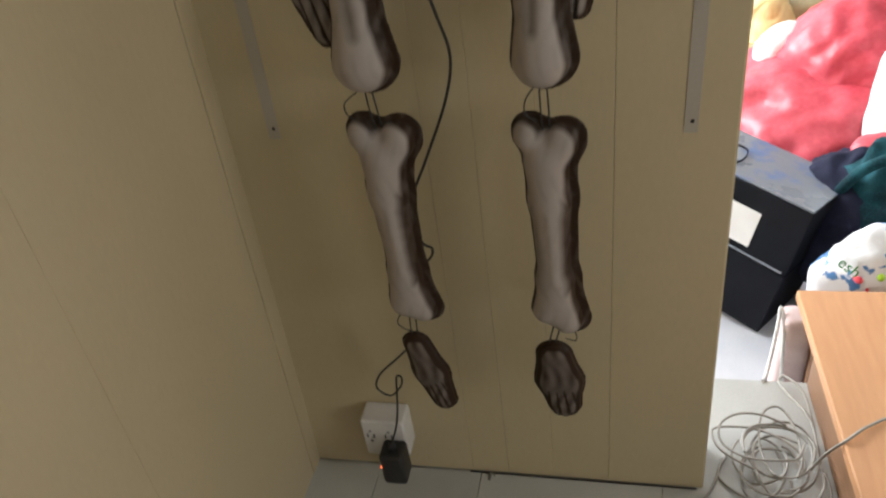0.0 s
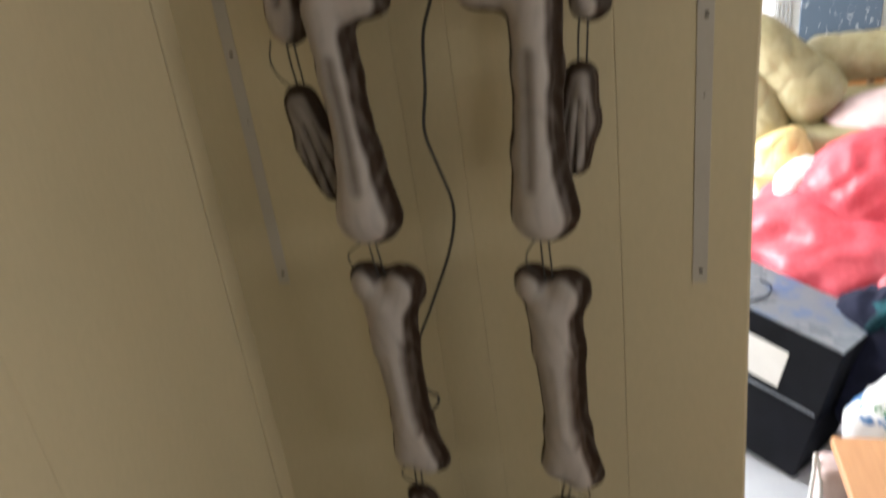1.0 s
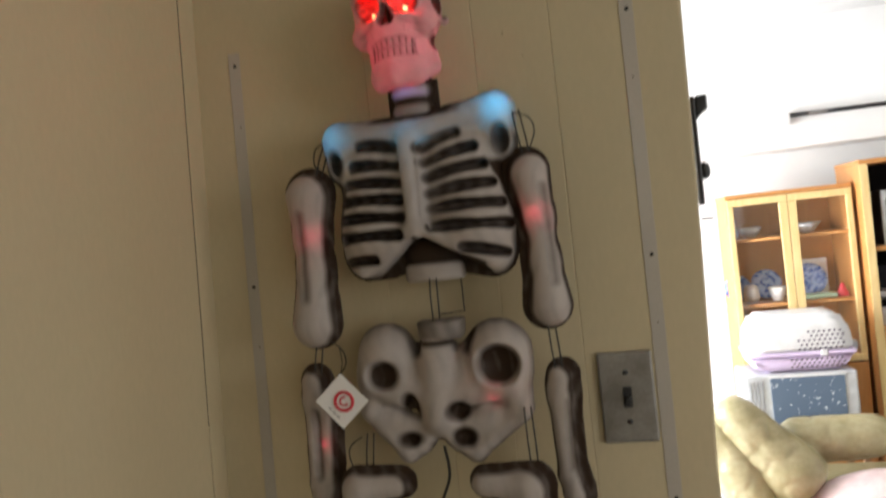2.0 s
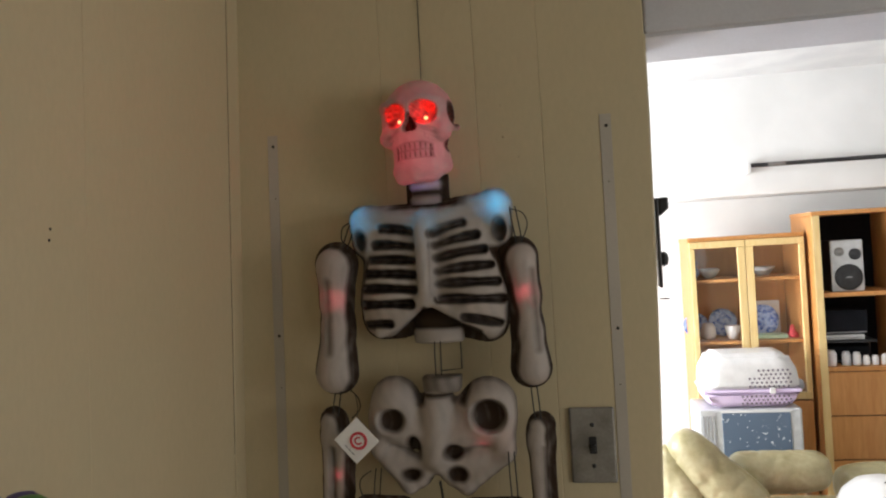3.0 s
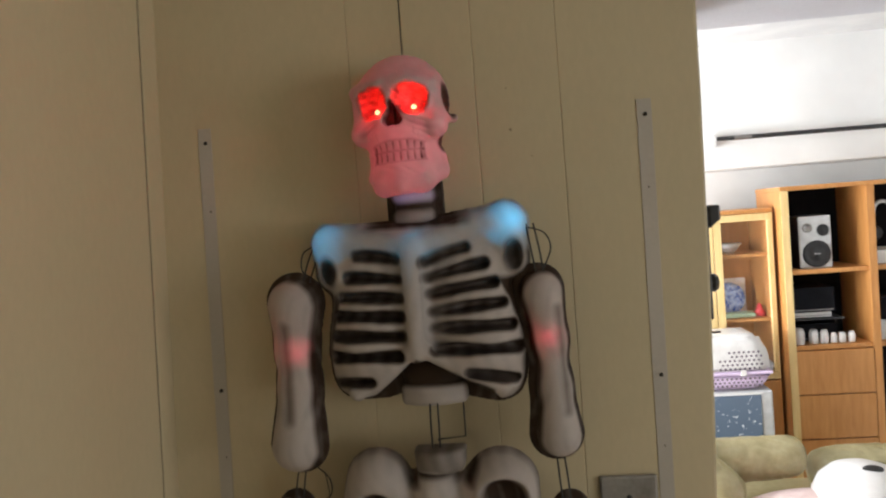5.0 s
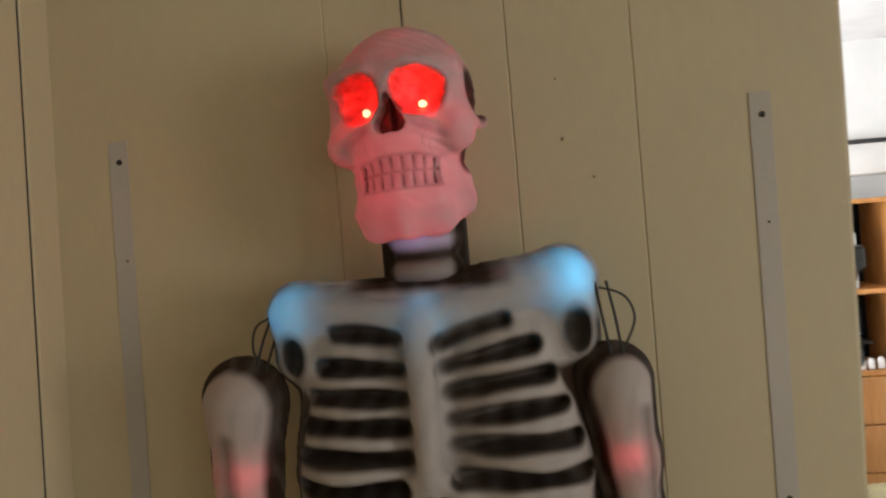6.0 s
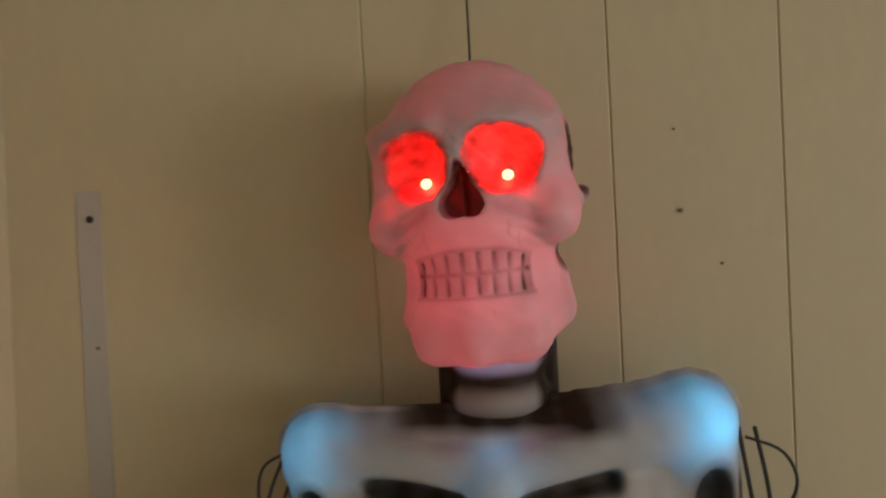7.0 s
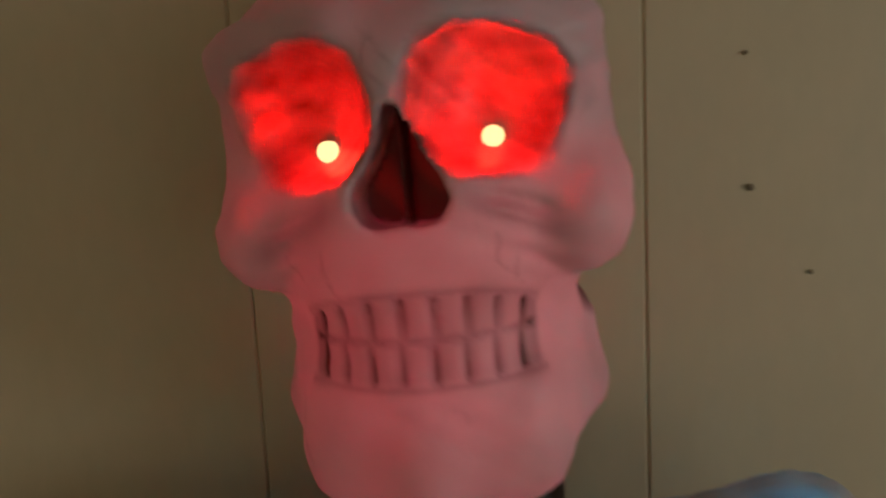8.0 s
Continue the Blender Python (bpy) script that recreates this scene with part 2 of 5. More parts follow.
def limb(P, a, b, ra, rb, k=1.0):
    """A tapered capsule from a to b; k presses it flatter along y."""
    a, b = np.array(a, float), np.array(b, float)
    d = b - a
    t = np.clip(((P[0] - a[0]) * d[0] + (P[1] - a[1]) * d[1] + (P[2] - a[2]) * d[2]) / max(d @ d, 1e-9), 0, 1)
    e = np.sqrt((P[0] - a[0] - t * d[0]) ** 2 + (k * (P[1] - a[1] - t * d[1])) ** 2 + (P[2] - a[2] - t * d[2]) ** 2)
    return e - (ra + (rb - ra) * t)


def skin(name, lo, hi, step, field, paint, mat, parent, label="", at=None):
    """A smooth mesh where field(P) is zero (millimetres, inside negative), with paint(P), the brown and the red socket
    glow of the skull, as an attribute.
    """
    ax = [np.arange(lo[i], hi[i] + step, step) for i in range(3)]
    P = np.meshgrid(*ax, indexing="ij")
    F = field(P).astype(np.float64)
    S = F < 0
    n = F.shape
    acc = np.zeros((n[0] - 1, n[1] - 1, n[2] - 1, 3))
    cnt = np.zeros((n[0] - 1, n[1] - 1, n[2] - 1))
    cut = [slice(None, -1), slice(1, None)]
    corners = [(i, j, k) for i in (0, 1) for j in (0, 1) for k in (0, 1)]
    for c in corners:
        for axis in range(3):
            if c[axis]:
                continue
            e = list(c)
            e[axis] = 1
            fa, fb = F[tuple(cut[q] for q in c)], F[tuple(cut[q] for q in e)]
            hit = (fa < 0) != (fb < 0)
            t = np.where(hit, fa / np.where(hit, fa - fb, 1), 0)
            for q in range(3):
                acc[..., q] += hit * (c[q] + (t if q == axis else 0))
            cnt += hit
    used = cnt > 0
    index = np.full(cnt.shape, -1)
    index[used] = np.arange(used.sum())
    cell = np.argwhere(used)
    V = (cell + acc[used] / cnt[used][:, None]) * step + np.array([a[0] for a in ax])
    quads = []
    for axis in range(3):
        o1, o2 = [(1, 2), (2, 0), (0, 1)][axis]
        sl_a = [slice(1, -1)] * 3
        sl_b = [slice(1, -1)] * 3
        sl_a[axis], sl_b[axis] = slice(0, -1), slice(1, None)
        a, b = S[tuple(sl_a)], S[tuple(sl_b)]
        for flip, where in ((False, a & ~b), (True, ~a & b)):
            c = np.argwhere(where) + 1
            c[:, axis] -= 1
            if not len(c):
                continue
            ids = []
            for d1, d2 in ((-1, -1), (0, -1), (0, 0), (-1, 0)):
                q = c.copy()
                q[:, o1] += d1
                q[:, o2] += d2
                ids.append(index[q[:, 0], q[:, 1], q[:, 2]])
            quads.append(np.stack(ids[::-1] if flip else ids, 1))
    Q = np.concatenate(quads)
    me = bpy.data.meshes.new(name)
    W = V / 1000.0
    me.from_pydata(W.tolist(), [], Q.tolist())
    att = me.attributes.new("paint", "FLOAT", "POINT")
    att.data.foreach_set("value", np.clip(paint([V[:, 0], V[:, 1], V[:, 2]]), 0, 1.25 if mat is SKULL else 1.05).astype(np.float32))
    me.materials.append(mat)
    me.shade_smooth()
    ob = new(name, me)
    ob.parent = parent
    if at is not None:
        ob.matrix_basis = at
    if label:
        tagged(ob, label)
    return ob

# ---- the large structure ----


def leaning_x(z):
    """Where the old left wall stands at the height z: it leans outwards at its foot."""
    return -0.578 + 0.040 * z


def edge_x(z):
    """Where the warped end of the panelled wall stands at the height z."""
    return float(np.interp(z, [0.0, 0.4, 0.8, 1.05, 1.37, 1.65, 2.35], [0.151, 0.143, 0.134, 0.133, 0.143, 0.147, 0.148]))


TOP = 2.35
NAIL = surface("painted_nail", (0.20, 0.15, 0.09), (0.26, 0.20, 0.12), 60, 0.6)


def wall_object(name, bm, mat, label, smooth=False):
    return tagged(part(name, bm, mat, None, "", smooth), label, "wall", kind="structure")


def panel_sheet(name, x0, x1, z0, z1, parent, mat, left=None):
    """A wall panel board with softened vertical edges, its back in the wall."""
    bm = box(x0 + 0.00002, x1 - 0.00002, -0.004, 0.012, z0, z1, 0.0010, seg=1)
    if x1 > 0.1:
        bmesh.ops.subdivide_edges(bm, edges=[e for e in bm.edges if e.calc_length() > 1], cuts=14)
    for v in bm.verts:
        if left and v.co.x < (x0 + x1) / 2:
            v.co.x = leaning_x(v.co.z) - 0.002
        elif x1 > 0.1 and v.co.x > (x0 + x1) / 2:
            v.co.x += edge_x(v.co.z) - 0.002 - x1
    return part(name, bm, mat, parent)


# back wall: a core, and grooved panel boards on its face
wall_back = wall_object("wall_back", box(-0.70, 0.128, 0.0022, 0.098, -0.19, TOP), WALL, "cream-painted panelled wall with grooves between its boards")
GROOVES = (-0.264, -0.197, -0.114, -0.0145)
edges = [-0.54, *GROOVES, 0.149]
for i in range(5):
    panel_sheet("panel", edges[i], edges[i + 1], 0.0, TOP, wall_back, WALL, left=(i == 0))
cap = box(-0.0215, 0.0, -0.0030, 0.1005, 0, 1.775, 0.001)
bmesh.ops.subdivide_edges(cap, edges=[e for e in cap.edges if e.calc_length() > 1], cuts=14)
for v in cap.verts:
    v.co.x = max(v.co.x + edge_x(v.co.z), 0.1285)
part("end_cap", cap, WALL, wall_back, "painted edge of the wall")

# left wall, slightly leaning, with boards that meet in shadow gaps
wall_left = wall_object("wall_left", box(-0.72, -0.60, -2.9, 0.10, -0.19, TOP), WALL, "cream-painted panelled side wall that leans a little")
left_edges = [-2.6, -1.62, -1.21, -0.80, -0.395, -0.040, 0.004]
for i in range(6):
    gap = 0.0012 if i == 4 else 0.00002
    bm = box(-0.03, 0, left_edges[i] + (0.0008 if i == 5 else 0.00002), left_edges[i + 1] - gap, 0, TOP, 0.0012)
    for v in bm.verts:
        v.co.x += leaning_x(v.co.z) + (0.0012 if i == 5 else 0)
    part("panel", bm, WALL, wall_left)

joint = box(-0.02, -0.0006, -0.0411, -0.0393, 1.16, TOP)
for v in joint.verts:
    v.co.x += leaning_x(v.co.z)
part("joint_strip", joint, DARK_HOLE, wall_left, "dark open joint between two boards")

# wall beyond the opening on the right, and the header over it
wall_object("wall_right_of_opening", box(1.35, 2.5, 0, 0.10, -0.19, TOP), WALL, "cream-painted wall beside the wide opening")
header = wall_object("header", box(0.1465, 1.35, -0.003, 0.172, 1.775, TOP, 0.004), HEADER, "grey-white painted header over the opening")
part("soffit_board", box(0.1465, 1.35, 0.002, 0.168, 1.770, 1.7755), HEADER, header, "pale board under the header")

# near room's other walls, with a window behind the camera
east = bmesh.new()
box(2.5, 2.6, -2.9, -2.05, -0.19, TOP, bm=east)
box(2.5, 2.6, -1.15, 0.0, -0.19, TOP, bm=east)
box(2.5, 2.6, -2.05, -1.15, -0.19, 0.95, bm=east)
box(2.5, 2.6, -2.05, -1.15, 1.95, TOP, bm=east)
wall_object("wall_east", east, WALL, "cream-painted wall with a window opening")
rear = bmesh.new()
box(-0.72, 1.0, -2.75, -2.6, -0.19, TOP, bm=rear)
box(2.1, 2.6, -2.75, -2.6, -0.19, TOP, bm=rear)
box(1.0, 2.1, -2.75, -2.6, -0.19, 0.95, bm=rear)
box(1.0, 2.1, -2.75, -2.6, 1.95, TOP, bm=rear)
wall_object("wall_rear", rear, WALL, "cream-painted wall with a window opening")
tagged(part("ceiling", box(-0.72, 2.6, -2.9, 0.46, TOP, TOP + 0.08), CEILING), "off-white painted ceiling", "ceiling", kind="structure")

# raised floor of the near room: vinyl boards on a deck
floor = tagged(part("floor", box(-0.72, 2.6, -2.9, 0.268, -0.16, -0.0045), FLOOR), "white vinyl floor boards on a raised deck", "floor", kind="structure")
joint_x = [-0.70, -0.448, -0.249, 0.080, 0.41, 0.74, 1.07, 1.40, 2.5]
for i in range(8):
    cuts = [-2.88, -1.9 + 0.31 * (i % 3), -0.9 + 0.23 * (i % 2), -0.0065] if i < 3 else [-2.88, -1.7 + 0.3 * (i % 3), -0.8, 0.268]
    if i == 3:
        cuts[-1] = 0.268
    for a, b in zip(cuts, cuts[1:]):
        part("floor_board", box(joint_x[i] + 0.0006, joint_x[i + 1] - 0.0006, a + 0.0006, b - 0.0006, -0.0045, 0.0, 0.0006, seg=1), FLOOR, floor)
# thin dark line where the floor meets the back wall
bead = tube([(-0.27, -0.008, 0.002), (-0.1, -0.0085, 0.0022), (0.14, -0.008, 0.002)], 0.0016, sides=6)
tagged(part("wall_foot_line", bead, DARK_HOLE), "thin dark line along the wall's foot", "trim", kind="structure")

# front room
tagged(part("front_room_floor", box(-1.95, 3.7, 0.268, 4.3, -0.27, -0.19), CARPET), "pale floor of the sunken front room", "floor", kind="structure")
FAR = 3.95
wall_object("front_room_back_wall", box(-1.95, 3.7, FAR, FAR + 0.12, -0.19, 2.5), WALL_WHITE, "white wall of the front room")
soffit = wall_object("front_room_soffit", box(-1.85, 3.6, FAR - 0.30, FAR - 0.001, 1.70, 2.5, 0.01), WALL_WHITE, "white boxed-in soffit along the wall")
wall_object("front_room_right_wall", box(3.6, 3.7, 0.10, FAR, -0.19, 2.5), WALL_WHITE, "white side wall of the front room")
left = bmesh.new()
box(-1.95, -1.85, 0.10, 1.3, -0.19, 2.5, bm=left)
box(-1.95, -1.85, 3.3, FAR, -0.19, 2.5, bm=left)
box(-1.95, -1.85, 1.3, 3.3, -0.19, 0.5, bm=left)
box(-1.95, -1.85, 1.3, 3.3, 1.9, 2.5, bm=left)
wall_object("front_room_left_wall", left, WALL_WHITE, "white wall with a wide window")
wall_object("front_room_near_wall", box(-1.95, -0.70, 0.10, 0.2, -0.19, 2.5), WALL_WHITE, "white wall of the front room")
wall_object("front_room_near_wall_right", box(2.5, 3.7, 0.0, 0.10, -0.19, 2.5), WALL_WHITE, "white wall of the front room")
tagged(part("front_room_ceiling", box(-1.95, 3.7, 0.10, FAR, 2.44, 2.5), CEILING), "white ceiling of the front room", "ceiling", kind="structure")
win = tagged(part("window_1", box(-1.93, -1.88, 1.3, 3.3, 0.5, 0.53, 0.004), WHITE_PLASTIC), "white-framed front room window", "window", kind="structure")
for a in (1.3, 2.27, 3.24):
    part("window_frame", box(-1.93, -1.88, a, a + 0.06, 0.53, 1.9, 0.004), WHITE_PLASTIC, win)

# ---- on the panelled wall ----


def wall_strip(x_top, x_low, tops):
    st = thing("wall_strip", "grey shelf track strip with screw holes, painted flat on the panelling", "shelf track", "shelf tracks")
    z1, z0 = tops[0] + 0.018, tops[-1] - 0.016

    def at(z):
        return x_low + (x_top - x_low) * (z - z0) / (z1 - z0)
    bm = box(-0.0085, 0.0085, -0.0050, -0.0042, z0, z1, 0.0003)
    bmesh.ops.subdivide_edges(bm, edges=[e for e in bm.edges if e.calc_length() > 0.3], cuts=8)
    for v in bm.verts:
        v.co.x += at(v.co.z)
    part("strip", bm, STRIP, st)
    for z in tops:
        part("screw", lathe([(0.0025, 0), (0.0025, 0.0008), (0.0014, 0.0014), (0.0005, 0.0014)], 10, m=pose(at(z) + 0.001, -0.0050, z, 90)), DARK_HOLE, st, "dark screw head")
        if z > min(tops):
            part("screw_hole", lathe([(0.0011, 0), (0.0011, 0.0005)], 8, m=pose(at(z), -0.0050, z - 0.085, 90)), DARK_HOLE, st)
    return st


wall_strip(-0.452, -0.478, (1.654, 1.344, 1.036, 0.731))
wall_strip(0.081, 0.078, (1.642, 1.335, 1.029, 0.727))

plate = thing("light_switch", "worn steel switch plate with a black toggle on the wall", "light switch")
bm = box(0.0, 0.068, -0.0105, -0.0042, 1.102, 1.217, 0.0032, seg=3)
part("cover_plate", bm, STEEL, plate)
part("toggle_slot", box(0.0285, 0.0395, -0.0116, -0.0104, 1.147, 1.173, 0.0008), BLACK, plate)
part("toggle", box(0.0305, 0.0375, -0.020, -0.0112, 1.152, 1.162, 0.0015, m=pose(0, 0, 0)), BLACK, plate, "black toggle lever")
for z in (1.191, 1.129):
    part("screw", lathe([(0.0034, 0), (0.0034, 0.001), (0.0015, 0.002)], 12, m=pose(0.034, -0.0104, z, 90)), BLACK, plate)

for x, z, r in ((-0.075, 1.638, 0.0014), (-0.052, 1.605, 0.0009), (-0.077, 1.687, 0.0008)):
    nail = lathe([(r, 0), (r, 0.0008), (r * 0.4, 0.0016)], 10, m=pose(x, -0.0041, z, 90))
    part("nail_head", nail, NAIL, wall_back)
for y, z in ((-0.454, 1.514), (-0.456, 1.502)):
    nail = lathe([(0.0016, 0), (0.0016, 0.0008)], 8, m=pose(leaning_x(z), y, z, 0, 90))
    part("nail_hole", nail, DARK_HOLE, wall_left)

# hook rail on the far side of the wall's end
hook = thing("coat_hook", "black iron coat hook on the wall's end in the opening", "hook")
part("back_plate", box(0.151, 0.156, 0.035, 0.065, 1.39, 1.53, 0.002), BLACK, hook)
bm = box(0.156, 0.171, 0.035, 0.06, 1.502, 1.530, 0.003)
for v in bm.verts:
    if v.co.x > 0.164 and v.co.z < 1.516:
        v.co.z += 0.008
part("upper_hook", bm, BLACK, hook)
part("knob", lathe([(0.004, 0), (0.010, 0.003), (0.012, 0.008), (0.009, 0.013), (0.002, 0.015)], 16, m=pose(0.153, 0.05, 1.434, 0, 90)), BLACK, hook)
part("pin", tube([(0.151, 0.05, 1.372), (0.166, 0.05, 1.372)], 0.0012), BLACK, hook)

# outlet block with adapter at the wall's foot
outlet = thing("outlet_box", "white surface-mounted power outlet box near the floor", "outlet")
part("housing", box(-0.447, -0.366, -0.052, -0.0042, 0.088, 0.180, 0.005, seg=3), WHITE_PLASTIC, outlet)
part("conduit", box(-0.440, -0.418, -0.02, -0.0042, 0.0, 0.088, 0.003), WHITE_PLASTIC, outlet)
for cx in (-0.431, -0.398):
    for dx in (-0.006, 0.006):
        part("slot", box(cx + dx - 0.0012, cx + dx + 0.0012, -0.0528, -0.0518, 0.137, 0.146), BLACK, outlet)
    part("earth_slot", box(cx - 0.0022, cx + 0.0022, -0.0528, -0.0518, 0.126, 0.130), BLACK, outlet)
    part("earth_slot", box(cx - 0.0022, cx + 0.0022, -0.0528, -0.0518, 0.152, 0.155), BLACK, outlet)

adapter = thing("power_adapter", "black plug-in power adapter with a red pilot light in the outlet", "adapter")
bm = box(-0.408, -0.364, -0.098, -0.053, 0.066, 0.140, 0.008, seg=3)
part("body", bm, BLACK, adapter)
part("collar", lathe([(0.007, 0), (0.007, 0.012), (0.004, 0.02)], 12, m=pose(-0.385, -0.076, 0.139)), BLACK, adapter)
part("pilot_lamp", lathe([(0.0016, 0), (0.0012, 0.0012)], 8, m=pose(-0.404, -0.098, 0.116, 90)), LED_SMALL, adapter, "small glowing red pilot lamp")

stop = thing("cable_clip", "small grey metal clip at the foot of the wall", "clip")
part("loop", tube(spline([(-0.232, -0.012, 0.001), (-0.232, -0.014, 0.010), (-0.226, -0.016, 0.012), (-0.222, -0.018, 0.006)]), 0.0016), STEEL, stop)
part("foot", box(-0.235, -0.229, -0.024, -0.010, 0.0, 0.002, 0.0006), STEEL, stop)

tag_card = thing("card_packet", "small white packet printed with red blocks, lying on the floor", "packet")
card = pose(-0.452, -0.152, 0.002, 0, 0, -16)
part("packet", box(-0.018, 0.018, -0.03, 0.026, 0.0, 0.004, 0.0012, m=card), PAPER, tag_card)
for k in range(5):
    part("printed_bar", box(-0.014 + 0.006 * k, -0.0105 + 0.006 * k, 0.004, 0.022, 0.0038, 0.0046, m=card), RED_INK, tag_card)
part("printed_bar", box(-0.014, 0.014, -0.022, -0.006, 0.0038, 0.0046, m=card), RED_INK, tag_card)

# purple and green toy by the side wall, standing on its pole
toy = thing("garden_pinwheel", "purple and green plastic ornament leaning by the side wall", "ornament")
part("pole", tube([(-0.50, -0.66, 0.0), (-0.485, -0.64, 1.24)], 0.007), BLACK, toy)
part("vane", lathe([(0.002, 0), (0.034, 0.01), (0.038, 0.03), (0.022, 0.075), (0.003, 0.11)], 20, m=pose(-0.475, -0.625, 1.232, 0, -10, 0)), PURPLE, toy)
part("vane", lathe([(0.003, -0.02), (0.024, -0.012), (0.026, 0.004), (0.01, 0.018), (0.002, 0.02)], 20, m=pose(-0.455, -0.588, 1.262)), PURPLE, toy)
part("cap", lump((-0.442, -0.60, 1.258), (0.022, 0.030, 0.024), 0.05, 20, 3, 3), GREEN_DARK, toy, "glossy green cap", True)

# ---- the hanging skeleton decoration ----
skeleton = thing("skeleton_decoration", "hanging light-up plastic skeleton in airbrushed grey panels, eyes glowing red", "skeleton", at=(0, 0, 0))


def streaks(P, amount=0.25):
    return amount * np.sin(P[0] * 0.35 + 3 * np.sin(P[2] * 0.045)) * np.sin(P[2] * 0.06)


def long_bone(name, back, limbs, k=1.05, slots=(), flange=6.0, dark=0.62, ridge=False, lean=4.0):
    """A moulded bone panel. limbs: x, z, radius, x, z, radius; slots: airbrushed streaks as x, z, x, z, width. The flat brown rim is its flange."""
    pts = [(l[0], l[1], l[2]) for l in limbs] + [(l[3], l[4], l[5]) for l in limbs]
    lo = (min(p[0] - p[2] for p in pts) - 9, back - max(p[2] for p in pts) / k - 6, min(p[1] - p[2] for p in pts) - 9)
    hi = (max(p[0] + p[2] for p in pts) + 9, back + 8, max(p[1] + p[2] for p in pts) + 9)

    def outline(P):
        d = None
        for x1, z1, r1, x2, z2, r2 in limbs:
            e = limb((P[0], 0 * P[0], P[2]), (x1, 0, z1), (x2, 0, z2), r1, r2)
            d = e if d is None else smin(d, e, 12)
        return d

    def field(P):
        d = None
        for x1, z1, r1, x2, z2, r2 in limbs:
            e = limb(P, (x1, back, z1), (x2, back, z2), r1, r2, k)
            d = e if d is None else smin(d, e, 12)
        for x1, z1, x2, z2, w in slots:
            g = limb((P[0], 0 * P[0], P[2]), (x1, 0, z1), (x2, 0, z2), w, w)
            d = d + (-1.6 if ridge else 2.2) * np.clip(1 - (g + w) / (1.5 * w), 0, 1)
        d = smax(d, P[1] - back - 2, 1.0)
        rim = smax(outline((P[0] - lean, P[1], P[2] - 2.6)) - flange, np.abs(P[1] - back) - 2.0, 1.0)
        return smin(d, rim, 1.5)

    def paint(P):
        o = outline(P)
        side = outline((P[0] + 1.25 * lean, P[1], P[2] + 1.5))
        edge = np.maximum(np.clip((o + 2.5) / 3, 0, 1), 0.95 * np.clip((side + 4) / 5, 0, 1))
        b = np.clip(edge + streaks(P, 0.12), 0, 1)
        for x1, z1, x2, z2, w in slots:
            g = limb((P[0], 0 * P[0], P[2]), (x1, 0, z1), (x2, 0, z2), w, w)
            if ridge:
                b = np.maximum(b, 0.9 * np.clip((o + 15) / 9, 0, 1) * np.clip((P[0] - x1) / 12 + 0.45, 0.25, 1) * np.clip(2.2 - np.maximum(g - 8, 0) / 8, 0, 1))
            else:
                b = np.maximum(b, dark * np.clip(1 - (g + w) / (2.2 * w), 0, 1))
        return b
    return skin(name, lo, hi, 2.2, field, paint, BONE, skeleton)


long_bone("upper_arm", -72, [(-335, 1453, 30, -338, 1400, 21), (-338, 1400, 21, -338, 1360, 21), (-338, 1360, 21, -344, 1291, 30)], slots=[(-342, 1430, -345, 1325, 5)], flange=5, lean=2.5)
long_bone("upper_arm", -68, [(-55, 1450, 24, -49, 1395, 18), (-49, 1395, 17, -47, 1345, 17), (-47, 1345, 17, -45, 1289, 25)], slots=[(-38, 1432, -34, 1318, 4)], lean=-3.0)
long_bone("forearm", -76, [(-353, 1217, 17, -352, 1195, 17), (-360, 1195, 9, -364, 1085, 9), (-338, 1190, 11, -344, 1085, 10), (-354, 1080, 14, -354, 1072, 17)], slots=[(-352, 1180, -355, 1098, 4)])
long_bone("forearm", -70, [(-42, 1204, 15, -44, 1180, 13), (-50, 1190, 8, -47, 1085, 8), (-37, 1180, 7, -38, 1085, 8), (-40, 1078, 12, -37, 1064, 16)], slots=[(-36, 1175, -38, 1095, 3)])
long_bone("thigh_bone", -108, [(-246, 1094, 15, -290, 1091, 19), (-296, 1088, 22, -294, 1020, 18), (-294, 1020, 18, -291, 930, 21), (-291, 930, 21, -292, 864, 35)], slots=[(-294, 1040, -289, 900, 5)])
long_bone("thigh_bone", -108, [(-141, 1091, 15, -92, 1088, 19), (-87, 1085, 22, -89, 1010, 19), (-89, 1010, 19, -95, 925, 21), (-95, 925, 21, -93, 858, 32)], slots=[(-92, 1030, -100, 895, 5)])
long_bone("shin_bone", -108, [(-308, 776, 19, -308, 770, 19), (-266, 770, 21, -266, 764, 21), (-288, 742, 29, -291, 690, 24), (-291, 690, 24, -288, 570, 21), (-288, 570, 21, -296, 512, 22), (-288, 560, 20, -272, 502, 21)], slots=[(-289, 680, -287, 575, 5)], ridge=True)
long_bone("shin_bone", -108, [(-112, 772, 17, -112, 766, 17), (-74, 762, 20, -74, 756, 20), (-92, 736, 27, -90, 680, 24), (-90, 680, 24, -87, 560, 21), (-87, 560, 21, -98, 505, 21), (-87, 560, 20, -72, 490, 22)], slots=[(-90, 670, -86, 565, 5)], ridge=True)


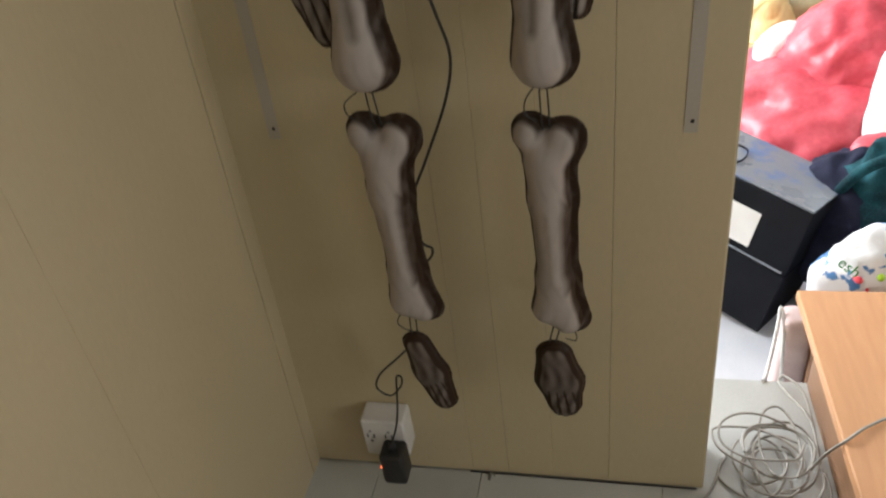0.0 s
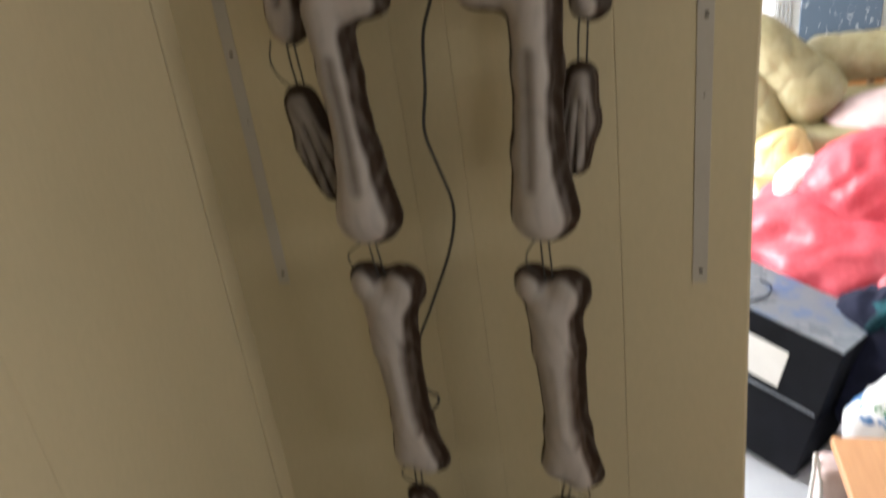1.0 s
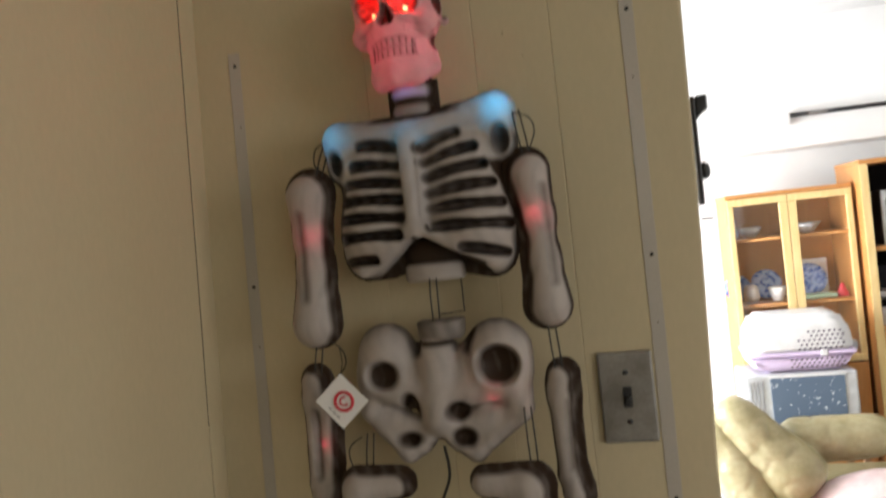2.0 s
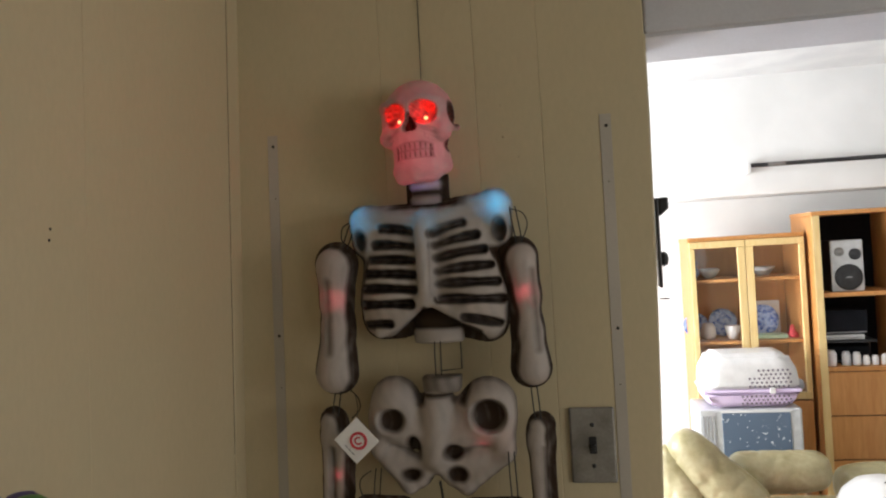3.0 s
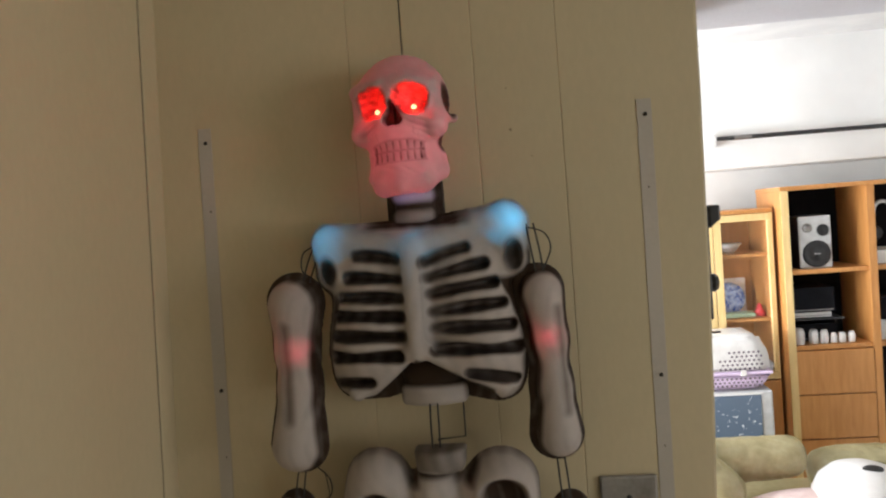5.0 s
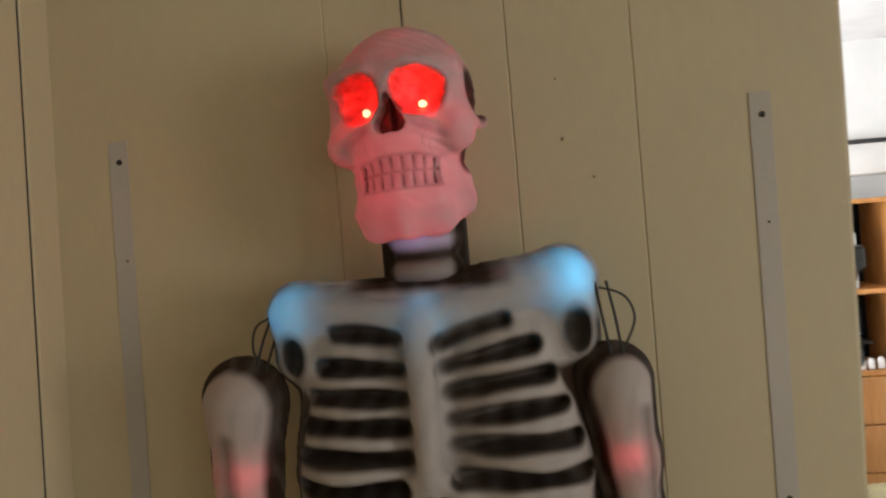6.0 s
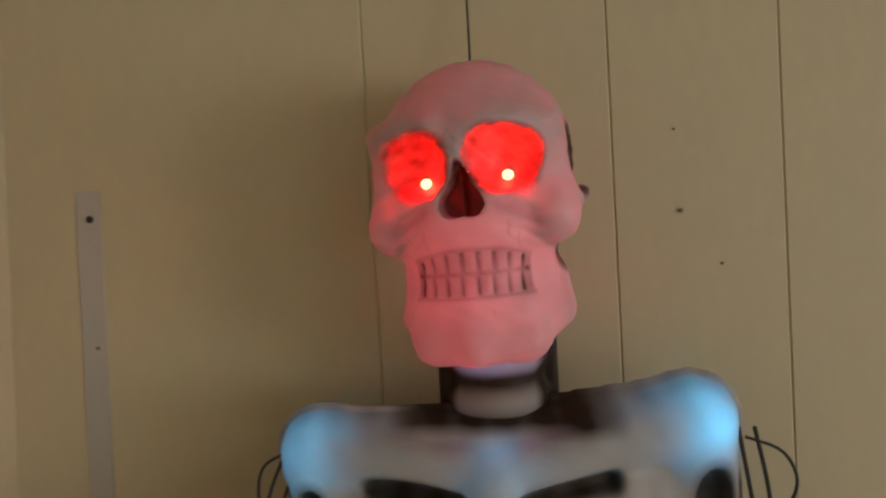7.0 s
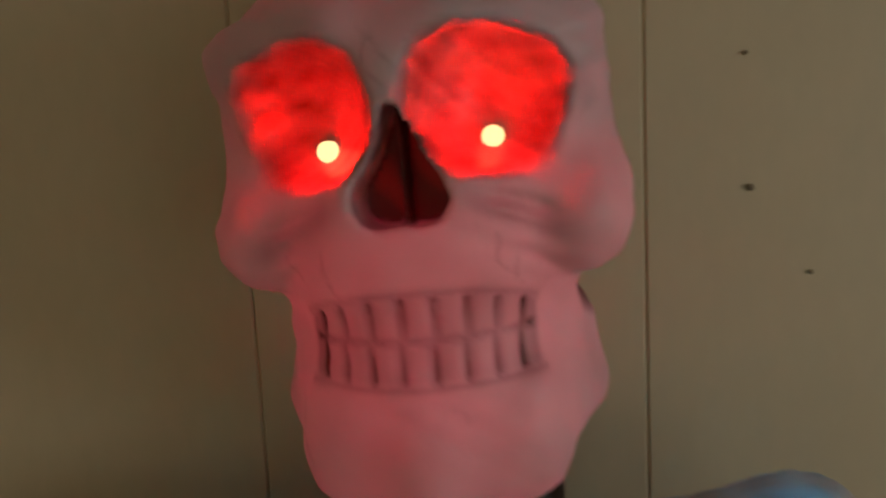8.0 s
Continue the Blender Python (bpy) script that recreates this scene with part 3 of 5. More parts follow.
def digit_panel(name, back, ax, az, bx, bz, width, n, spread, toes=0.45, stain=0.12, relief=3.5):
    """A flat moulded panel with raised rods side by side, as on the decoration's ends of limbs."""
    dx, dz = bx - ax, bz - az
    ln = math.hypot(dx, dz)
    ux, uz = dx / ln, dz / ln
    lo = (min(ax, bx) - width - 10, back - 22, min(az, bz) - width - 8)
    hi = (max(ax, bx) + width + 10, back + 8, max(az, bz) + width + 8)

    def uv(P):
        x, z = P[0] - ax, P[2] - az
        return (x * ux + z * uz) / ln, x * -uz + z * ux

    def outline(P):
        return smin(limb((P[0], 0 * P[0], P[2]), (ax, 0, az), (ax + dx * 0.5, 0, az + dz * 0.5), width * 0.75, width),
                    limb((P[0], 0 * P[0], P[2]), (ax + dx * 0.5, 0, az + dz * 0.5), (bx, 0, bz), width, width * 0.72), 10)

    def rods(P):
        s, w = uv(P)
        near = None
        for i in range(n):
            q = (i - (n - 1) / 2) / max(n - 1, 1)
            c = q * width * spread * (0.75 + 0.5 * np.clip(s, 0, 1))
            g = np.abs(w - c) - 0.30 * width * spread / n * 2
            near = g if near is None else np.minimum(near, g)
        return np.where(s > toes, near, near - 4 * np.clip((toes - s) * 5, 0, 2)), s

    def field(P):
        o = outline(P)
        r, s = rods(P)
        hgt = 7 + 7 * np.clip(-o / 14, 0, 1) + relief * np.clip(-r / 3 + 0.4, 0, 1)
        body = smax(smax(o, (back - hgt) - P[1], 2), P[1] - back - 2, 1)
        rim = smax(o - 3.5, np.abs(P[1] - back) - 1.8, 1.0)
        return smin(body, rim, 1.5)

    def paint(P):
        o = outline(P)
        r, s = rods(P)
        return np.maximum(np.clip((o + 8) / 8, 0, 1), 0.75 * np.clip(r / 2.5 + 0.5, 0, 1)) + stain + streaks(P, 0.15)
    return skin(name, lo, hi, 2.0, field, paint, BONE, skeleton)


digit_panel("palm_panel", -80, -353, 989, -335, 892, 25, 4, 1.45, 0.2, 0.48)
digit_panel("palm_panel", -78, -46, 992, -57, 904, 20, 4, 1.45, 0.2, 0.42)
digit_panel("foot_panel", -112, -290, 436, -262, 322, 25, 5, 1.3, 0.66, 0.76, 1.1)
digit_panel("foot_panel", -112, -92, 424, -80, 326, 32, 5, 1.3, 0.66, 0.76, 1.1)


def rib_field(P, want="field"):
    x, y, z = (P[0] + 187) / 1.025 - 187, P[1], (P[2] - 1530) / 1.025 + 1530
    P, back = (x, y, z), -66.0
    F = (x, 0 * x, z)
    # chest halves, shoulders, breastbone and lower lobes: x, z, radius, x, z, radius, flatness
    d = o = None
    for x1, z1, r1, x2, z2, r2, kk in ((-238, 1480, 44, -241, 1400, 53, 1.18), (-136, 1480, 44, -130, 1395, 52, 1.18), (-192, 1520, 18, -284, 1518, 19, 0.75), (-284, 1518, 19, -283, 1486, 19, 0.75),
                                       (-190, 1518, 19, -92, 1530, 19, 0.75), (-89, 1529, 20, -88, 1490, 19, 0.75), (-192, 1500, 26, -193, 1400, 24, 0.75), (-250, 1400, 42, -266, 1372, 24, 0.9), (-125, 1395, 44, -108, 1364, 26, 0.9)):
        e = limb(P, (x1, back, z1), (x2, back, z2), r1, r2, kk)
        f = limb(F, (x1, 0, z1), (x2, 0, z2), r1, r2)
        d = e if d is None else smin(d, e, 12)
        o = f if o is None else smin(o, f, 12)
    # the open arch under the ribs
    margin = np.where(x < -193, 1394 + 0.84 * (x + 193), 1394 - 0.47 * (x + 193))
    arch = np.minimum(0.8 * (margin - z), 0.8 * (-112 - x))
    d = smax(d, arch, 5)
    yf = back - 44 * np.sqrt(np.clip(1 - ((x + 187) / 120) ** 2, 0.04, 1))
    # gaps between the ribs: outer x, z, inner x, z
    slot = None
    for x1, z1, x2, z2 in ((-252, 1505, -210, 1499), (-263, 1482, -209, 1477), (-271, 1461, -208, 1457), (-277, 1441, -208, 1437), (-282, 1420, -209, 1416), (-285, 1397, -212, 1396), (-284, 1367, -246, 1369),
                           (-135, 1507, -177, 1494), (-116, 1489, -175, 1477), (-107, 1468, -174, 1459), (-98, 1446, -174, 1440), (-91, 1422, -174, 1422), (-84, 1397, -172, 1401), (-90, 1363, -138, 1374)):
        t = np.clip((x - x1) / (x2 - x1), 0, 1)
        zc = z1 + (z2 - z1) * t + 6 * t * (1 - t)
        gx = np.maximum(np.maximum(min(x1, x2) - x, x - max(x1, x2)), 0)
        g = np.sqrt((z - zc) ** 2 + (0.25 * (y - yf)) ** 2 + gx ** 2) - (5.6 + 0.7 * np.sin(x * 0.09 + z1))
        slot = g if slot is None else np.minimum(slot, g)
    hole = None
    for cx, cz, rx, rz in ((-84, 1494, 9.5, 16), (-286, 1489, 8, 14)):
        g = (np.sqrt(((x - cx) / rx) ** 2 + ((z - cz) / rz) ** 2 + ((y - back + 22) / 22) ** 2) - 1) * rx
        hole = g if hole is None else np.minimum(hole, g)
    # raised collar bones, breastbone and the margins of the arch
    for a, b, ra, rb in (((-190, back - 34, 1512), (-284, back - 16, 1522), 10, 13), ((-188, back - 34, 1512), (-90, back - 16, 1534), 10, 15), ((-196, back - 40, 1404), (-262, back - 26, 1358), 8, 10),
                         ((-190, back - 40, 1404), (-108, back - 26, 1358), 8, 11), ((-192, back - 40, 1505), (-193, back - 40, 1396), 11, 8)):
        d = smin(d, limb(P, a, b, ra, rb), 6)
    if want == "paint":
        b = np.clip(1.15 - (slot + 1.5) / 4.5, 0, 1.05)
        b = np.maximum(b, 0.85 * np.clip(1 - (hole + 1) / 6, 0, 1))
        top = np.clip((1508 - z) / 12, 0.25, 1)
        b = np.maximum(b, np.clip((o + 5) / 5, 0, 1) * 0.8 * top)
        b = np.maximum(b, 0.95 * np.clip(arch / 3 + 0.2, 0, 1))
        b = np.maximum(b, 0.9 * np.clip((y - (back - 12)) / 8, 0, 1) * np.clip(1 - (z - 1350) / 400, 0.3, 1) * top)
        right = np.interp(z, [1360, 1397, 1447, 1489], [-80, -79, -93, -112])
        left = np.interp(z, [1360, 1397, 1440, 1481], [-290, -287, -277, -264])
        b = np.maximum(b, 1.1 * np.clip((x - right) / 4, 0, 1) * np.clip((1476 - z) / 8, 0, 1) * np.clip((z - 1372) / 8, 0, 1))
        b = np.maximum(b, 0.8 * np.clip((left - x) / 4, 0, 1) * np.clip((1468 - z) / 8, 0, 1) * np.clip((z - 1366) / 8, 0, 1))
        b = np.maximum(b, 0.95 * np.clip((z - 1528) / 6, 0, 1) * np.clip(3.2 - np.abs(x + 187) / 20, 0, 1))
        return b + 0.05 + streaks(P, 0.07)
    d = smax(d, -slot, 4)
    d = smax(d, -hole, 3)
    d = smax(d, y - back - 2, 1)
    return smin(d, smax(o - 3.5, np.abs(y - back) - 1.8, 1), 1.5)


skin("rib_cage", (-320, -126, 1324), (-52, -60, 1562), 2.0, rib_field, lambda P: rib_field(P, "paint"), BONE, skeleton)


def spine_block(P, want="field"):
    x, y, z = P[0] + 181, P[1], P[2]
    d = smax(np.abs(x) - 38 + 0.012 * (z - 1344) ** 2 * 0.6, np.abs(z - 1344) - 12, 6)
    d = smax(d, -90 + 0.010 * x ** 2 - y, 6)
    d = smin(d, ball((x, y, z), (0, -68, 1368), (36, 18, 22)), 4)
    d = smax(d, y + 62, 1)
    if want == "paint":
        return np.clip((z - 1351) / 6, 0, 1) * 0.95 + np.clip((np.abs(x) - 33) / 6, 0, 1) * 0.7 + 0.1
    return d


skin("spine_block", (-232, -104, 1322), (-132, -58, 1394), 2.2, spine_block, lambda P: spine_block(P, "paint"), BONE, skeleton)


def neck_field(P, want="field"):
    x, y, z = P[0] + 188, P[1] + 62, P[2]
    rad = 25 + 2.5 * np.cos((z - 1543) * 2 * math.pi / 23)
    d = np.sqrt(x ** 2 + (1.15 * y) ** 2) - rad
    d = smax(d, np.abs(z - 1548) - 38, 4)
    rim = smax(smax(np.abs(x) - 33 - 0.35 * np.clip(1535 - z, 0, 30), np.abs(y - 5) - 3, 1.5), np.abs(z - 1546) - 36, 2)
    d = smin(smax(d, y - 8, 1), rim, 3)
    if want == "paint":
        groove = 0.5 - 0.5 * np.cos((z - 1543) * 2 * math.pi / 23)
        return 0.75 * groove ** 2 + np.clip((np.abs(x) - 20) / 7, 0, 1) + 0.1 + 0.22 * np.clip((1566 - z) / 8, 0, 1)
    return d


skin("neck", (-240, -100, 1504), (-136, -46, 1592), 2.0, neck_field, lambda P: neck_field(P, "paint"), BONE, skeleton)


def pelvis_field(P, want="field"):
    x, y, z = P
    back = -74.0
    F = (x, 0 * x, z)
    # wings, sacrum, and the bars of the two lower rings: x, z, radius, x, z, radius, flatness
    spec = ((-252, 1247, 37, -258, 1226, 36, 1.0), (-272, 1210, 22, -280, 1178, 13, 0.9), (-113, 1238, 41, -112, 1226, 40, 1.0), (-100, 1205, 24, -92, 1172, 15, 0.8), (-188, 1240, 27, -192, 1165, 24, 0.8),
            (-242, 1208, 28, -203, 1198, 24, 1.0), (-126, 1208, 28, -172, 1198, 24, 1.0), (-238, 1236, 24, -202, 1216, 20, 1.1), (-134, 1236, 24, -172, 1216, 20, 1.1), (-282, 1176, 11, -238, 1122, 11, 0.8), (-238, 1122, 11, -212, 1140, 10, 0.8), (-205, 1150, 10, -276, 1173, 12, 0.85), (-258, 1162, 20, -222, 1136, 16, 1.5),
            (-95, 1164, 12, -152, 1120, 11, 0.8), (-152, 1120, 11, -180, 1140, 10, 0.8), (-190, 1151, 10, -100, 1171, 12, 0.85), (-132, 1160, 20, -168, 1136, 16, 1.5))
    d = o = None
    for x1, z1, r1, x2, z2, r2, kk in spec:
        e = limb(P, (x1, back, z1), (x2, back, z2), r1, r2, kk)
        f = limb(F, (x1, 0, z1), (x2, 0, z2), r1, r2)
        d = e if d is None else smin(d, e, 8)
        o = f if o is None else smin(o, f, 8)
    d = smin(d, smax(smax(np.abs(x + 178) - 30, np.abs(z - 1274) - 12, 6), -y - 112 + 0.02 * (x + 178) ** 2, 6), 3)
    holes = pits = None
    for cx, cz, rx, rz, dep in ((-254, 1223, 22, 20, 17), (-111, 1228, 28, 26, 20), (-225, 1184, 11, 16, 34), (-166, 1173, 14, 13, 34), (-231, 1140, 16, 10, 34), (-162, 1140, 16, 13, 34), (-199, 1126, 8, 10, 34)):
        g = (np.sqrt(((x - cx) / rx) ** 2 + ((z - cz) / rz) ** 2 + ((y - (back - 32)) / dep) ** 2) - 1) * min(rx, rz)
        holes = g if holes is None else np.minimum(holes, g)
        f = (np.sqrt(((x - cx) / rx) ** 2 + ((z - cz) / rz) ** 2) - 1) * min(rx, rz) + (3 if dep < 30 else 0)
        pits = f if pits is None else np.minimum(pits, f)
    cleft = np.minimum(limb(F, (-214, 0, 1276), (-209, 0, 1248), 7, 4), limb(F, (-142, 0, 1276), (-148, 0, 1248), 7, 4))
    if want == "paint":
        b = np.maximum(np.clip(1.05 - (pits + 4) / 7, 0, 1), 0.85 * np.clip(1 - (cleft + 2) / 8, 0, 1))
        b = np.maximum(b, np.clip((o + 4) / 5, 0, 1) * 0.55)
        b = np.maximum(b, 0.95 * np.clip(1 - np.abs(z - 1258) / 6, 0, 1) * np.clip((38 - np.abs(x + 178)) / 6, 0, 1))
        return b + 0.04 + streaks(P, 0.1)
    d = d + 7 * np.clip(-(cleft - 3) / 8, 0, 1)
    d = smax(d, -holes, 5)
    d = smax(d, y - back - 2, 1)
    return smin(d, smax(o - 2.0, np.abs(y - back) - 1.6, 1), 1.5)


skin("pelvis", (-308, -126, 1096), (-56, -68, 1298), 2.0, pelvis_field, lambda P: pelvis_field(P, "paint"), BONE, skeleton)


def skull_field(P, want="field"):
    x, y, z = P
    ax = np.abs(x)
    Q = (ax, y, z)
    # brain case, forehead, middle face, cheekbones, rims of the sockets
    d = ball(P, (0, 6, 16), (52, 56, 53))
    d = smin(d, ball(P, (0, -22, 22), (45, 28, 24)), 12)
    d = smin(d, ball(P, (0, -24, -16), (36, 27, 28)), 10)
    d = smin(d, ball(Q, (40.5, -22, -16), (14, 16, 15)), 9)
    d = smin(d, limb(Q, (40, -21, 27), (46.5, -17, -6), 6, 7), 6)
    d = smin(d, limb(Q, (49, -14, -10), (53, 16, -7), 6, 5), 5)
    d = smin(d, limb(Q, (13, -46, 30), (42, -31, 29), 4, 6), 8)
    # muzzle and lower jaw
    rr = np.sqrt(x ** 2 + (y + 14) ** 2)
    ang = np.arctan2(x - 2, -(y + 14))
    d = smin(d, smax(rr - 33.5, np.abs(z + 43) - 17, 6), 6)
    d = smin(d, limb(Q, (36, 2, -22), (37, -3, -62), 7, 8), 5)
    d = smin(d, limb(Q, (31, -13, -24), (31, -15, -62), 9, 9), 6)
    d = smin(d, limb(Q, (36, -6, -66), (22, -28, -75), 9, 11), 8)
    d = smin(d, limb(Q, (0, -34, -62), (21, -27, -62), 12.5, 12), 8)
    d = smin(d, limb(Q, (22, -28, -75), (0, -37, -76), 11, 12), 8)
    e = (np.abs((ax - 24.5 - 0.15 * (z - 11.5)) / 20.5) ** 2.5 + np.abs((z - 11.5 + 0.16 * (ax - 24.5)) / 16.5) ** 2.5) ** 0.4
    socket = (np.sqrt(e ** 2 + ((y + 54) / 28) ** 2) - 1) * 16
    n2 = smin(limb((x, 0 * x, z), (0.5, 0, 11), (0.5, 0, -4), 2.4, 8.5), np.sqrt((np.abs(x - 0.5) - 4.2) ** 2 + (z + 8) ** 2) - 7.0, 3)
    n2 = smax(n2, -(z + 15), 2)
    nose = smax(smax(n2, y + 34, 2), -smax(np.abs(x - 1.0) - 0.7, -(y + 43), 0.6), 0.8)
    temple = ball(Q, (59, 0, 13), (14, 20, 20))
    cheek = ball(Q, (53, 0, -35), (14, 22, 11))
    # two rows of teeth, scored on the muzzle
    pitch = radians(14.0)
    score = np.abs(np.mod(ang / pitch + 0.5 + 0.06 * np.sin(3 * ang) + np.where(z < -41.3, 0.10, 0), 1) - 0.5) * 2
    bite = np.abs(z + 41.3)
    gap = np.maximum(np.clip((score - 0.45) / 0.5, 0, 1) ** 1.6 * np.clip(0.55 + bite / 14, 0, 1), 0.6 * np.clip(1 - bite / 1.4, 0, 1))
    upper, lower = -29.6 - 5.0 * ang ** 2, -52.6
    inb = np.clip((upper - z) / 1.5, 0, 1) * np.clip((z - lower) / 1.5, 0, 1) * np.clip((1.02 - np.abs(ang)) / 0.05, 0, 1) * (y < -14)
    lip = np.maximum(np.exp(-((z - upper) / 1.2) ** 2), np.exp(-((z - lower) / 1.2) ** 2)) * (np.abs(ang) < 1.04) * (y < -14)
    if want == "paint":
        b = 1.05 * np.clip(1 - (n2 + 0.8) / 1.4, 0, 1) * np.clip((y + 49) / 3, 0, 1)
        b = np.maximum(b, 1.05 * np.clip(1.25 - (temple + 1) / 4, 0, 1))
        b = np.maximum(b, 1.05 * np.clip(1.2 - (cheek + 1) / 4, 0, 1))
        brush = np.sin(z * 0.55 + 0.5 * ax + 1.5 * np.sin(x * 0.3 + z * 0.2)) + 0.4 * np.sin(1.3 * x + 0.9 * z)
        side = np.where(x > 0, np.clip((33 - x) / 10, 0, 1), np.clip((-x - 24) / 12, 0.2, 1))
        dark_strokes = np.clip(0.1 + brush, 0, 1) * np.clip((z - 4) / 8, 0, 1) * side
        # glow of the diodes painted red into the sockets, broken by dark strokes
        b = np.maximum(b, np.clip(0.6 - socket / 4, 0, 1) * (1.24 - 0.17 * dark_strokes))
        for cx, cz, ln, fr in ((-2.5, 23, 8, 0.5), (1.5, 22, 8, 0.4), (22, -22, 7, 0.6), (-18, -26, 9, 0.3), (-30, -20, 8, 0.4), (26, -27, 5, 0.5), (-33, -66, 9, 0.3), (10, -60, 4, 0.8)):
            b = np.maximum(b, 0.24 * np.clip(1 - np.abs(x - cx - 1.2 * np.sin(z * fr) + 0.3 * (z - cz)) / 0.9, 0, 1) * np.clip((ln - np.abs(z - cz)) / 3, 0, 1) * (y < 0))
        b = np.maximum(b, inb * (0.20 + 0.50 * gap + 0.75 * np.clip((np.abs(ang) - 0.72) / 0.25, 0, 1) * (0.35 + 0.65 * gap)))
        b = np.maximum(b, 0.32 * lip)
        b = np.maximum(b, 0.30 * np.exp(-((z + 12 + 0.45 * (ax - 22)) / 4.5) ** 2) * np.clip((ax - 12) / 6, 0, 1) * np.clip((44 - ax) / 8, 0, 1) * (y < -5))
        return b + 0.05 * np.sin(z * 0.21 + 2 * np.sin(x * 0.13)) * np.sin(x * 0.17 + z * 0.05) + 0.05
    d = smax(d, -socket, 3.5)
    d = smax(d, -nose, 1.2)
    d = smax(d, -temple, 3)
    d = smax(d, -cheek, 4)
    d = d + inb * (0.5 + 1.3 * gap) + 0.5 * lip
    for c, sl, am in ((-9, -0.35, 1.3), (-14, -0.5, 1.0), (-20, -0.6, 0.8)):
        d = d + am * np.exp(-((z - c - sl * (ax - 22)) / 1.8) ** 2) * np.exp(-((ax - 27) / 10) ** 4) * (y < -5)
    d = d + 0.8 * np.exp(-((z + 59 - 0.010 * ax ** 2) / 2.4) ** 2) * np.exp(-(ax / 24) ** 4) * (y < -20)
    rough = np.clip(1 - np.abs(socket) / 3, 0, 1)
    return d + 0.3 * np.sin(0.5 * z + 3 * np.sin(0.08 * x + 0.11 * z)) * np.sin(0.23 * x + 0.3 * y) + 0.25 * rough * np.sin(z * 1.1 + 0.8 * ax + 2.5 * np.sin(x * 0.23)) * np.sin(x * 0.45 - 0.5 * z)


SKULL_AT = pose(-0.193, -0.066, 1.655, 0, -2.5, -8)
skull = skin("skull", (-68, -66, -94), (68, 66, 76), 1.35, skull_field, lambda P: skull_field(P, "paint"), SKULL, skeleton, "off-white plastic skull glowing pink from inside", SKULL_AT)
for sx in (-1, 1):
    led = lathe([(0.0027, -0.008), (0.0027, 0.0), (0.0022, 0.0016), (0.0008, 0.0026)], 16, m=pose(0.0010 + 0.0206 * sx, -0.032, 0.0045, 90))
    part("eye_led", led, LED, skull, "glowing red eye diode", True)


def small_lamp(name, place, watts, colour, radius):
    la = new(name, bpy.data.lights.new(name, "POINT"))
    la.data.energy, la.data.color, la.data.shadow_soft_size = watts, colour, radius
    la.location = place
    return la


for sx in (-1, 1):
    small_lamp("eye_diode_light", SKULL_AT @ Vector((0.001 + 0.0206 * sx, -0.0400, 0.0045)), 0.125, (1, 0.0, 0.0), 0.002)
small_lamp("skull_diode_light", SKULL_AT @ Vector((0, -0.008, -0.020)), 0.070, (1, 0.03, 0.10), 0.012)
# extra fill lamp inside the jaw, added to brighten the chin
small_lamp("jaw_fill_light", SKULL_AT @ Vector((0, -0.018, -0.062)), 0.045, (1, 0.05, 0.13), 0.010)
CYAN, PINK = (0.02, 0.50, 1), (1, 0.06, 0.12)
small_lamp("shoulder_diode_light", (-0.286, -0.082, 1.521), 0.03, CYAN, 0.006)
small_lamp("shoulder_diode_light", (-0.084, -0.086, 1.532), 0.05, CYAN, 0.006)
small_lamp("neck_diode_light", (-0.190, -0.076, 1.576), 0.022, (0.45, 0.4, 1), 0.006)
small_lamp("collar_diode_light", (-0.188, -0.094, 1.514), 0.016, CYAN, 0.006)
small_lamp("arm_diode_light", (-0.332, -0.084, 1.404), 0.012, PINK, 0.004)
small_lamp("arm_diode_light", (-0.050, -0.080, 1.402), 0.010, PINK, 0.004)
small_lamp("forearm_diode_light", (-0.346, -0.082, 1.140), 0.006, PINK, 0.004)
small_lamp("pelvis_diode_light", (-0.122, -0.092, 1.190), 0.006, PINK, 0.004)

# wire pairs that hold the panels together
JOINTS = [(-0.338, 1.266, -0.346, 1.230, -0.080), (-0.046, 1.266, -0.042, 1.216, -0.076), (-0.352, 1.058, -0.350, 1.010, -0.080), (-0.040, 1.052, -0.044, 1.010, -0.076),
          (-0.291, 0.832, -0.285, 0.780, -0.112), (-0.092, 0.830, -0.090, 0.778, -0.112), (-0.288, 0.494, -0.290, 0.458, -0.114), (-0.086, 0.478, -0.094, 0.454, -0.114),
          (-0.278, 1.150, -0.284, 1.108, -0.098), (-0.082, 1.172, -0.080, 1.104, -0.098), (-0.181, 1.338, -0.182, 1.286, -0.088), (-0.300, 1.518, -0.318, 1.484, -0.074), (-0.062, 1.522, -0.054, 1.476, -0.074)]
for x1, z1, x2, z2, y in JOINTS:
    for k in (-1, 1):
        part("link_wire", tube(spline([(x1 + 0.004 * k, y, z1 + 0.004), ((x1 + x2) / 2 + 0.0045 * k, y - 0.002, (z1 + z2) / 2), (x2 + 0.004 * k, y, z2 - 0.006)], 4), 0.0011, sides=6), WIRE, skeleton)
